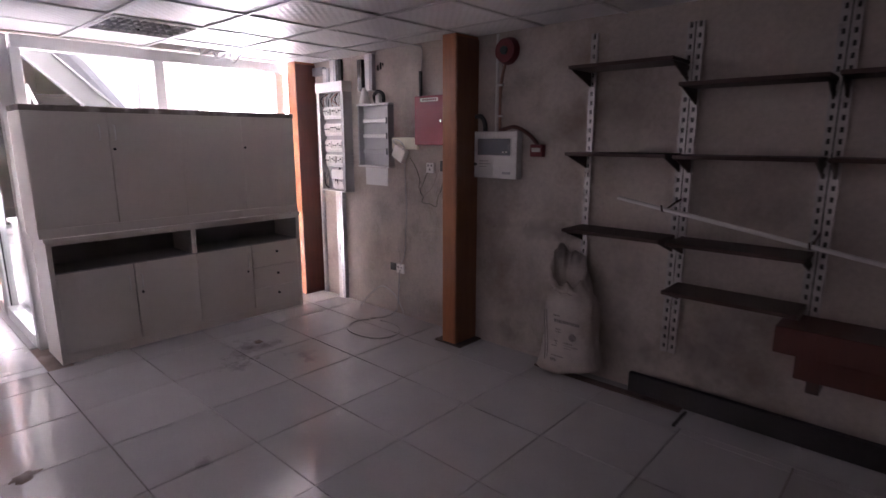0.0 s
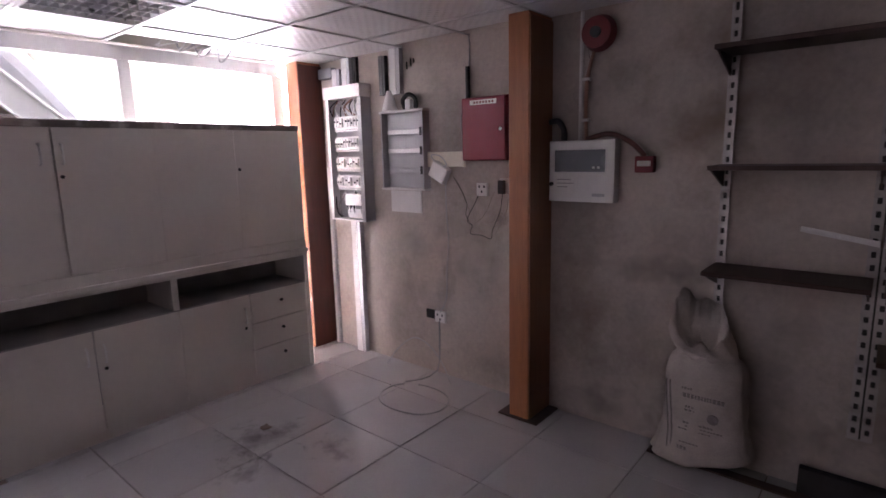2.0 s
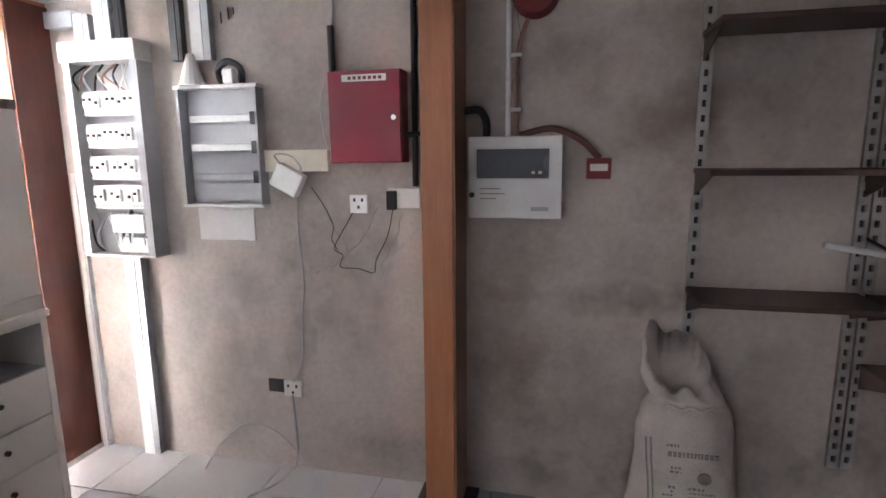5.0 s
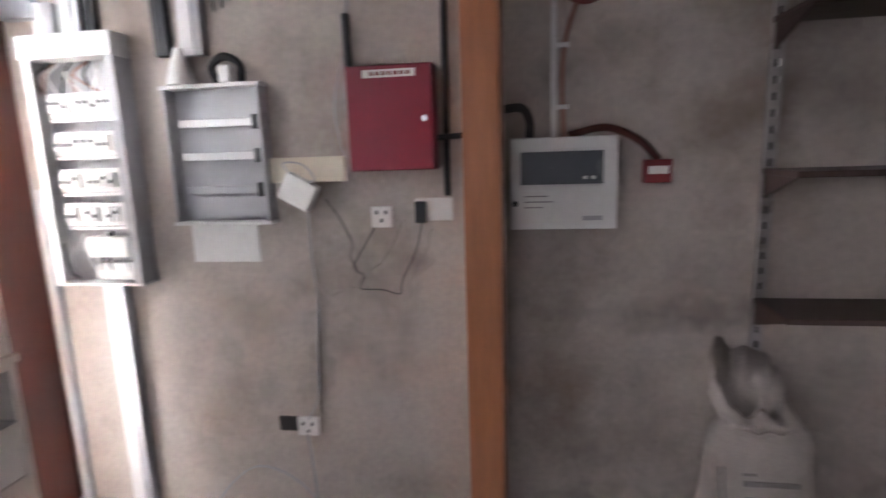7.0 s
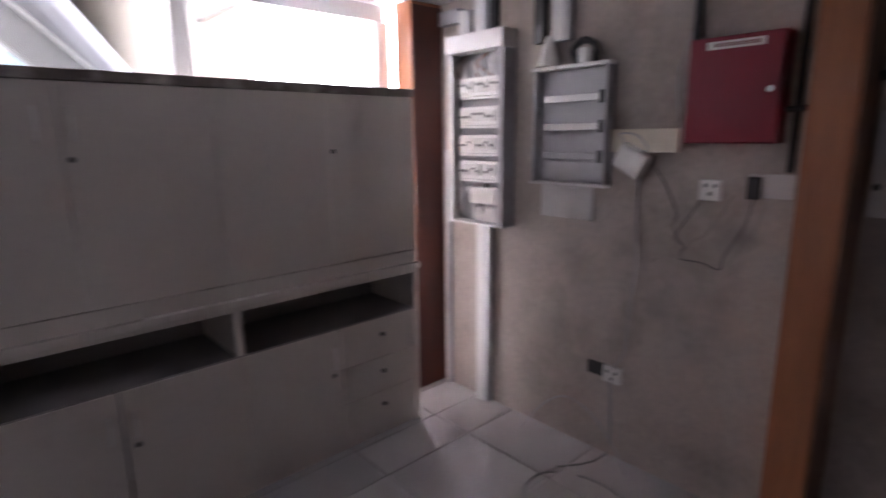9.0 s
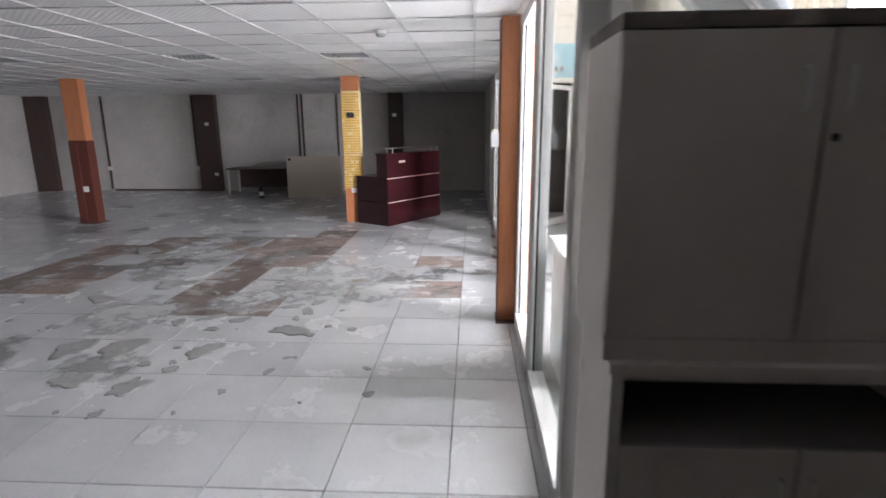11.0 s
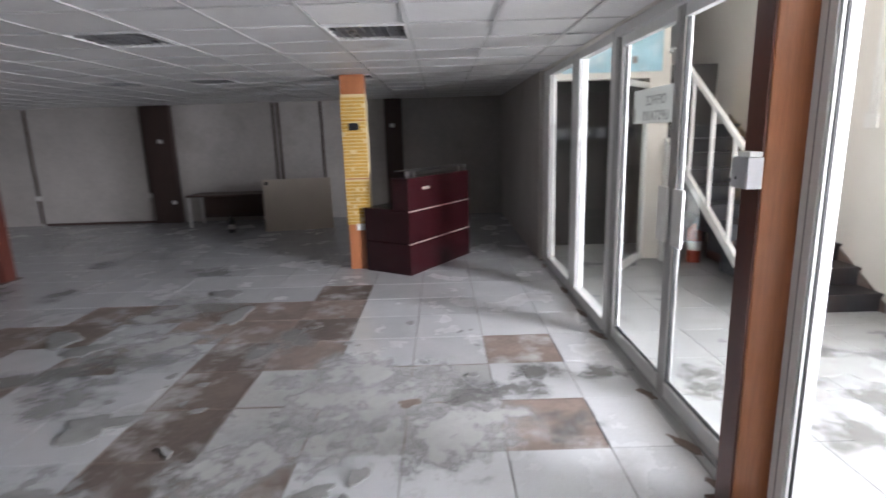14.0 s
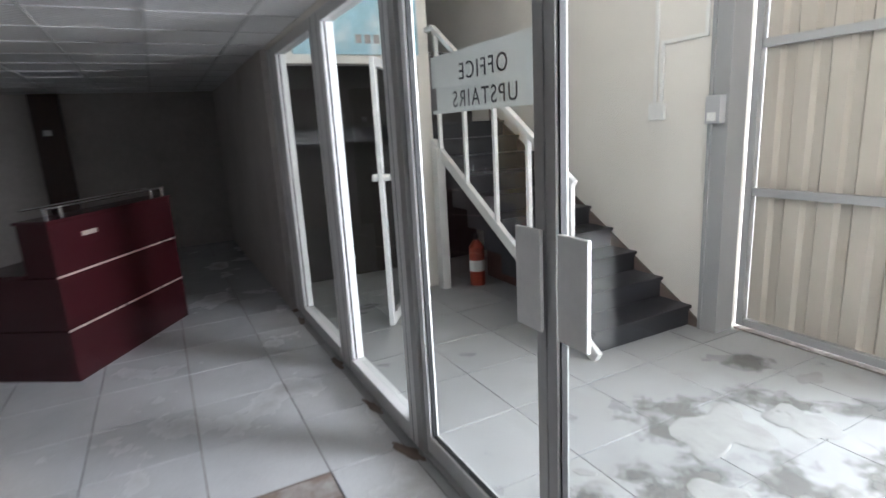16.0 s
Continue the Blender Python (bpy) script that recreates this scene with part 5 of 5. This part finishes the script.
# ---------- lobby things ----------
sign = thing("door_sign", "white sign on the glass door reading office upstairs", "sign")
SGX0, SGX1, SGZ0, SGZ1 = -8.43, -7.725, 1.755, 1.985
part("plate", box((SGX0, GLASS_Y + 0.006, SGZ0), (SGX1, GLASS_Y + 0.010, SGZ1)), "sign_sheet", sign)
mirror = Matrix.Rotation(math.pi, 4, "Z") @ Matrix.Rotation(math.pi / 2, 4, "X")
for words, z in (("OFFICE", 1.875), ("UPSTAIRS", 1.775)):
    for y in (GLASS_Y + 0.0055, GLASS_Y + 0.0105):
        text_mesh("lettering", words, 0.088, "letter", Matrix.Translation((-8.03, y, z)) @ mirror, sign, 0.0004)
part("figure_mark", box((-8.44, GLASS_Y + 0.005, 1.77), (-8.39, GLASS_Y + 0.0058, 1.86)), "ink", sign)
ext = thing("fire_extinguisher", "orange-red fire extinguisher standing under the stairs", "fire extinguisher", Matrix.Translation((-11.20, 3.45, 0)))
part("cylinder", rod((0, 0, 0), (0, 0, 0.42), 0.085, seg=20), "orange_red", ext)
part("shoulder", rod((0, 0, 0.42), (0, 0, 0.50), 0.085, seg=20, r2=0.03), "orange_red", ext)
part("valve", rod((0, 0, 0.50), (0, 0, 0.56), 0.022, seg=12), "black_plastic", ext)
part("label", rod((0, 0, 0.16), (0, 0, 0.28), 0.087, seg=20), "paper", ext)
bs = thing("blue_wall_sign", "pale blue printed sign above the corridor doorway", "sign")
part("board", box((-11.44, 1.75, 2.42), (-11.42, 3.0, 2.95), 0.002), "blue_sign", bs)
for k in range(4):
    part("print_bar", box((-11.419, 2.35 + k * 0.09, 2.52), (-11.416, 2.41 + k * 0.09, 2.60)), "ink", bs)
odoor = tagged(new("door_3"), "open white framed glass door in the lobby", "door", "", "structure")
odoor.matrix_basis = Matrix.Translation((-11.41, 2.83, 0)) @ Matrix.Rotation(math.atan2(-0.69, 0.90), 4, "Z")
part("stile", box((0, -0.02, 0.02), (0.06, 0.02, 2.28), 0.003), "alu", odoor)
part("stile", box((1.07, -0.02, 0.02), (1.13, 0.02, 2.28), 0.003), "alu", odoor)
part("rail", box((0.06, -0.019, 0.02), (1.07, 0.019, 0.12), 0.003), "alu", odoor)
part("rail", box((0.06, -0.019, 2.21), (1.07, 0.019, 2.28), 0.003), "alu", odoor)
pane("pane", (0.06, -0.004, 0.12), (1.07, 0.004, 2.21), odoor)
for s in (-1, 1):
    part("handle", rod((1.10, s * 0.02, 1.32), (1.10, s * 0.075, 1.32), 0.03, seg=14), "white_plastic", odoor)
ebox = thing("door_controller", "grey access control box on the wooden column", "box")
part("case", box((-6.53, 1.335, 1.485), (-6.425, 1.397, 1.605), 0.005), "grey_box", ebox)
part("lid", box((-6.525, 1.330, 1.49), (-6.43, 1.3345, 1.60), 0.002), "grey_box", ebox)
part("cap", box((-6.52, 1.345, 1.6055), (-6.435, 1.396, 1.625), 0.004), "white_plastic", ebox)
part("screw", rod((-6.49, 1.330, 1.525), (-6.49, 1.327, 1.525), 0.006, seg=8), "black_plastic", ebox)
part("flex", sweep([(-6.52 - 0.012 * k, 1.365 + 0.004 * (k % 2), 1.512 + 0.006 * (k % 2) - 0.001 * k) for k in range(9)], 0.007), "black_plastic", ebox)
part("wire", sweep(curve_pts([(-6.615, 1.365, 1.505), (-6.65, 1.40, 1.50), (-6.69, 1.48, 1.505), (-6.72, 1.56, 1.52)], 5), 0.0025), "black_plastic", ebox)
cond = thing("wall_conduit", "white conduit drop with a switch on the stair wall", "conduit")
part("run", box((-9.535, 4.20, 1.80), (-9.505, 4.219, LOBBY_H - 0.1), 0.003), "white_plastic", cond)
part("run", box((-9.475, 4.20, 1.80), (-9.445, 4.219, 2.275), 0.003), "white_plastic", cond)
part("run", box((-9.4445, 4.20, 2.245), (-9.085, 4.219, 2.275), 0.003), "white_plastic", cond)
part("run", box((-9.0845, 4.20, 2.245), (-9.055, 4.219, LOBBY_H - 0.1), 0.003), "white_plastic", cond)
part("switch", box((-9.575, 4.19, 1.66), (-9.42, 4.219, 1.80), 0.004), "white_plastic", cond)
gb = thing("meter_box", "pale box on the grey steel post", "box")
part("case", box((-9.0, 4.13, 1.62), (-8.88, 4.198, 1.82), 0.006), "grey_box", gb)
part("label", box((-8.98, 4.126, 1.64), (-8.91, 4.13, 1.70)), "paper", gb)

# ---------- cement smears and dirt on the floor ----------


def smear(x, y, rx, ry, turn, seed, mat="cement", label="dried grey cement smear on the floor tiles", top=0.010):
    """A blob of dried cement: an uneven rim with a lumpy, sunken middle."""
    own = bmesh.new()
    n = 30
    rnd = random.Random(seed)
    off = rnd.uniform(0, 50)
    rings = []
    for share, low, high in ((1.0, 0.0, 0.0), (0.93, 0.55, 1.25), (0.78, 0.35, 1.0), (0.52, 0.3, 1.0), (0.26, 0.3, 0.9)):
        ring_v = []
        for k in range(n):
            th = 2 * math.pi * k / n
            r = 0.72 + 0.55 * noise.noise(Vector((math.cos(th) * 1.3, math.sin(th) * 1.3, off))) + 0.17 * noise.noise(Vector((math.cos(th) * 3, math.sin(th) * 3, off)))
            p = Matrix.Rotation(turn, 2) @ Vector((r * share * rx * math.cos(th), r * share * ry * math.sin(th)))
            lump = 0.5 + 0.9 * noise.noise(Vector((p.x * 22, p.y * 22, off)))
            ring_v.append(own.verts.new((x + p.x, y + p.y, 0.0012 + top * (low + (high - low) * max(0.0, min(1.0, lump))))))
        rings.append(ring_v)
    core = own.verts.new((x, y, 0.0012 + top * 0.6))
    for r0, r1 in zip(rings, rings[1:]):
        for k in range(n):
            own.faces.new((r0[k], r0[(k + 1) % n], r1[(k + 1) % n], r1[k]))
    for k in range(n):
        own.faces.new((rings[-1][k], rings[-1][(k + 1) % n], core))
    return tagged(smooth(part("cement_smear", own, mat)), label, "cement smear", "cement smears")


LOBBY_SMEARS = [(-7.98, 3.05, .30, .42), (-7.80, 3.45, .22, .20), (-7.62, 2.55, .16, .20), (-7.86, 1.98, .09, .12), (-7.62, 1.86, .13, .10), (-7.36, 1.95, .12, .16), (-8.10, 2.16, .05, .07), (-8.06, 4.02, .10, .14), (-7.30, 3.0, .16, .2)]
for k, (x, y, rx, ry) in enumerate(LOBBY_SMEARS):
    smear(x, y, rx, ry, 0.4 + k * 0.9, 60 + k, "stain", "pale cement smear on the lobby tiles", 0.003)

SMEARS = [(-6.30, -1.36, .10, .07), (-6.44, -1.11, .07, .16), (-6.15, -1.0, .08, .07), (-6.38, -.85, .13, .07), (-6.15, -.35, .13, .24), (-6.74, -.50, .07, .16), (-6.86, -.30, .06, .12), (-6.62, -.31, .07, .15), (-6.90, -2.45, .14, .25), (-6.78, -1.95, .09, .20),
          (-5.72, -.85, .15, .22), (-5.72, -1.9, .20, .22), (-5.75, -1.50, .22, .26), (-5.48, -1.16, .07, .08), (-5.40, -.92, .08, .07), (-5.15, -1.05, .13, .2),
          (-5.2, -1.5, .22, .16), (-6.25, -.03, .04, .03), (-7.45, -2.05, .22, .3), 
          (-8.7, -2.9, .18, .3), (-9.5, -1.9, .15, .35), (-9.0, -3.3, .2, .3), (-10.3, -2.3, .2, .3)]
for k, (x, y, rx, ry) in enumerate(SMEARS):
    smear(x, y, rx, ry, k * 0.7, k, "wash" if rx > 0.25 else "cement")


def soft_stain(x, y, rx, ry, turn, mat, label, z):
    me = bpy.data.meshes.new("floor_stain")
    pts = [(math.cos(k * math.pi / 12), math.sin(k * math.pi / 12), 0.0) for k in range(24)]
    me.from_pydata(pts, [], [list(range(24))])
    me.materials.append(M[mat])
    ob = new("floor_stain", me)
    ob.location, ob.rotation_euler, ob.scale = (x, y, z), (0, 0, turn), (rx, ry, 1)
    return tagged(ob, label, "stain", "floor stains")


for k, (x, y, rx, ry) in enumerate([(-7.75, -.35, .85, .95), (-7.30, .20, .60, .75), (-7.0, -.95, .60, .55), (-8.15, -.45, .5, .5), (-8.7, -2.3, .6, .7), (-6.5, -1.9, .7, .6), (-9.7, -2.6, .5, .7)]):
    soft_stain(x, y, rx, ry, k * 0.8, "film_cement", "pale rough cement wash over the broken floor", 0.0020 + 0.0003 * k)
rnd = random.Random(33)
for k in range(14):
    x, y = rnd.uniform(-13.0, -4.5), rnd.uniform(-6.5, -1.0)
    soft_stain(x, y, rnd.uniform(0.3, 0.8), rnd.uniform(0.2, 0.5), rnd.uniform(0, 3), "film_dust", "grey dust patch on the floor tiles", 0.0045 + 0.0002 * k)
for k, (x, y, rx, ry) in enumerate([(-8.05, .87, .24, .32), (-7.80, .62, .34, .24), (-7.98, 1.30, .22, .24), (-7.30, .90, .24, .28), (-7.66, .30, .24, .34)]):
    soft_stain(x, y, rx, ry, k * 1.3, "film_damp", "grey damp stain on the hall tiles", 0.0062 + 0.0003 * k)
for k, (x, y, rx, ry) in enumerate([(-8.15, 2.95, .45, .5), (-7.75, 2.45, .4, .45), (-7.3, 3.4, .45, .3), (-8.0, 3.55, .3, .25), (-7.95, 1.98, .25, .2), (-7.7, 1.95, .25, .25), (-7.5, 2.9, .3, .4), (-7.1, 2.5, .35, .35), (-6.9, 3.1, .4, .35), (-7.6, 3.9, .4, .22), (-8.4, 3.9, .3, .2)]):
    soft_stain(x, y, rx, ry, k * 1.1, "film_damp", "grey damp stain on the lobby tiles", 0.0020 + 0.0003 * k)
for k, (x, y, rx, ry) in enumerate([(-2.80, 2.78, .42, .42), (-2.55, 2.50, .25, .2), (-1.46, 1.79, .12, .09), (-2.3, 2.95, .3, .2), (-2.05, 1.12, .12, .1)]):
    soft_stain(x, y, rx, ry, k * 0.9, "film_brown", "brown dirt mark on the polished tiles", 0.0020 + 0.0003 * k)
smear(-7.62, -0.07, .07, .10, 0.3, 93, "mortar", "dark broken cavity in the cement wash", 0.004)
for k, x in enumerate((-11.2, -10.1, -9.3, -8.72, -7.66, -7.05, -6.70)):
    smear(x, 1.50, .12 + .03 * (k % 2), .045, 0.1 * k, 120 + k, "mortar", "dark broken mortar along the foot of the glass front", 0.005)
smear(-2.02, 1.09, .06, .10, 0.4, 91, "mortar", "dark chipped spot in a polished tile", 0.0018)
smear(-2.86, 2.86, .05, .04, 0.4, 92, "mortar", "small crumb of dirt on the tiles", 0.006)
rnd = random.Random(21)
for k in range(70):
    x, y = rnd.uniform(-9.5, -4.6), rnd.uniform(-3.4, 0.6)
    r = rnd.uniform(0.012, 0.05)
    smear(x, y, r, r * rnd.uniform(0.6, 2.2), rnd.uniform(0, 3), 200 + k, "cement", "small crumb of dried cement on the floor", 0.008)


# grime on the bare plaster
def wall_stain(x, z, rx, rz, turn, mat, label, y):
    me = bpy.data.meshes.new("wall_stain")
    pts = [(math.cos(k * math.pi / 12), math.sin(k * math.pi / 12), 0.0) for k in range(24)]
    me.from_pydata(pts, [], [list(range(24))])
    me.materials.append(M[mat])
    ob = new("wall_stain", me)
    ob.matrix_basis = Matrix.Translation((x, y, z)) @ Matrix.Rotation(math.pi / 2, 4, "X") @ Matrix.Rotation(turn, 4, "Z") @ Matrix.Diagonal((rx, rz, 1, 1))
    return tagged(ob, label, "stain", "wall stains")


for k, (x, z, rx, rz, turn) in enumerate([(-0.85, 1.02, .55, .10, .05), (-0.75, 1.2, .4, .3, .3), (-1.16, 2.1, .35, .14, .2), (-0.35, 1.9, .6, .35, .1), (-1.0, 0.5, .7, .5, 0), (-1.2, 0.12, .6, .16, 0),
                                          (-2.2, 1.15, .45, .4, .6), (-2.45, 0.8, .12, .6, 0), (-2.9, 0.5, .4, .5, 0), (-2.3, 2.0, .3, .5, .2), (0.5, 1.3, .6, .3, .1), (0.4, 0.5, .9, .5, 0), (-2.0, 0.2, .6, .2, 0), (-1.35, 1.45, .25, .7, 0), (-0.2, 0.25, .7, .25, 0)]):
    wall_stain(x, z, rx, rz, turn, "film_soot", "brown grime smudge on the bare plaster", W - 0.0012 - 0.0001 * k)
for k, (x, z, rx, rz, turn) in enumerate([(-2.15, 0.8, .25, .3, 0), (-2.75, 1.0, .22, .3, .3), (-1.05, 1.75, .22, .25, 0), (-0.3, 0.8, .3, .25, 0), (-1.95, 1.25, .12, .06, .3)]):
    wall_stain(x, z, rx, rz, turn, "film_pale", "pale scuffed patch of plaster", W - 0.0030 - 0.0001 * k)
rnd = random.Random(77)
for pts in ([(-2.27, 1.42), (-2.22, 1.30), (-2.16, 1.24), (-2.19, 1.14), (-2.10, 1.08)], [(-1.88, 1.40), (-1.92, 1.27), (-1.98, 1.18), (-1.99, 1.06)], [(-2.0, 1.44), (-2.08, 1.28), (-2.24, 1.14), (-2.36, 1.08)], [(-1.35, 2.35), (-1.32, 2.1), (-1.38, 1.9)]):
    line = []
    for (xa, za), (xb, zb) in zip(pts, pts[1:]):
        for s in range(5):
            line.append((xa + (xb - xa) * s / 5 + rnd.uniform(-0.008, 0.008), W - 0.003, za + (zb - za) * s / 5 + rnd.uniform(-0.008, 0.008)))
    crack = thing("wall_crack", "thin dark crack in the bare plaster", "crack")
    part("crack_line", sweep(line, 0.0016), "edge_dark", crack)

# ---------- floor: slab with tiles on it ----------
floor = structure("floor", box((-16.3, -10.8, -0.16), (3.6, 4.5, -0.011)), "mortar", "tiled floor with missing tiles over bare brown mortar")
TP, TX, TY = 0.577, -7.06, 0.503
AX0, AY0 = -1.44, 1.49
BARE = {(-3, 0), (-1, 0), (-6, -3), (-5, -3), (-4, -3), (-3, -3), (-5, -4), (-4, -4), (-3, -4), (-5, -5), (-4, -5), (-5, -6), (-5, -7), (-4, -7), (-4, -8), (-3, -6),
        (-3, -8), (-2, -7), (-2, -8), (-1, -7), (-1, -8), (-2, -4), (-1, -4), (0, -4), (0, -3), (-1, -3), (-2, -3), (-2, -2), (-1, -2), (-1, -1), (-2, -1)}

WASHED = {(-2, -3), (-2, -2), (-1, -2), (-1, -1), (-2, -1), (-1, -3)}


def tile_mesh(w, d):
    me = bpy.data.meshes.new("floor_tile")
    own = bmesh.new()
    g, e = 0.0030, 0.0006
    lo = [own.verts.new((x, y, -0.0105)) for x, y in ((g, g), (w - g, g), (w - g, d - g), (g, d - g))]
    mid = [own.verts.new((v.co.x, v.co.y, -0.0010)) for v in lo]
    hi = [own.verts.new((x, y, 0.0)) for x, y in ((g + e, g + e), (w - g - e, g + e), (w - g - e, d - g - e), (g + e, d - g - e))]
    own.faces.new(hi)
    for k in range(4):
        n = (k + 1) % 4
        own.faces.new((lo[k], lo[n], mid[n], mid[k]))
        own.faces.new((mid[k], mid[n], hi[n], hi[k]))
    own.to_mesh(me)
    own.free()
    return me


def lay(x0, x1, y0, y1, gx, gy, mat, near, bare=()):
    """Tiles over a rectangle; those for which near(x, y) holds are pieces of their own."""
    cache, rest = {}, ([], [])
    rnd = random.Random(11)
    for i in range(math.floor((x0 - gx) / TP), math.ceil((x1 - gx) / TP)):
        for j in range(math.floor((y0 - gy) / TP), math.ceil((y1 - gy) / TP)):
            if (i, j) in bare:
                continue
            a, b = max(x0, gx + i * TP), min(x1, gx + (i + 1) * TP)
            c, d = max(y0, gy + j * TP), min(y1, gy + (j + 1) * TP)
            if b - a < 0.03 or d - c < 0.03:
                continue
            key = (round(b - a, 3), round(d - c, 3))
            if key not in cache:
                cache[key] = tile_mesh(*key)
                cache[key].materials.append(M[mat])
            if near((a + b) / 2, (c + d) / 2):
                ob = new("floor_tile", cache[key])
                ob.parent = floor
                ob.location = (a, c, rnd.uniform(-0.0008, 0.0004))
            else:
                me, base = cache[key], len(rest[0])
                rest[0].extend((v.co.x + a, v.co.y + c, v.co.z) for v in me.vertices)
                rest[1].extend([base + k for k in p.vertices] for p in me.polygons)
    if rest[0]:
        me = bpy.data.meshes.new("far_floor_tiles")
        me.from_pydata(rest[0], [], rest[1])
        me.materials.append(M[mat])
        ob = new("far_floor_tiles", me)
        ob.parent = floor
        tagged(ob, kind="stuff")


for i, j in sorted(BARE):
    cell = tile_mesh(TP, TP)
    cell.name = "adhesive_print"
    cell.materials.append(M["wash_cell" if (i, j) in WASHED else "mortar_cell"])
    ob = new("adhesive_print", cell)
    ob.parent = floor
    ob.location = (TX + i * TP, TY + j * TP, -0.006 + 0.001 * ((i * 7 + j * 3) % 4))
    for lo, hi in (((0, -0.004, 0.0), (TP, 0.004, 0.0045)), ((-0.004, 0, 0.0), (0.004, TP, 0.0045))):
        ridge = part("joint_ridge", box(lo, hi), "mortar", floor)
        ridge.location = (TX + i * TP, TY + j * TP, -0.005)
lay(-16.1, -3.46, -10.6, 1.50, TX, TY, "tile", lambda x, y: x > -11.6 and y > -3.4, BARE)
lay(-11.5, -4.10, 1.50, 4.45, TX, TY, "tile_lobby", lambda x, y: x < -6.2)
lay(-3.46, 3.4, -10.6, WALL_N, AX0, AY0, "tile_clean", lambda x, y: y > 0.9 and x < 1.6)
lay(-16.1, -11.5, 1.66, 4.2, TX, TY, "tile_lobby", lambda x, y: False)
lay(-3.99, -3.46, 1.66, WALL_N, AX0, AY0, "tile_clean", lambda x, y: y > 3.4)
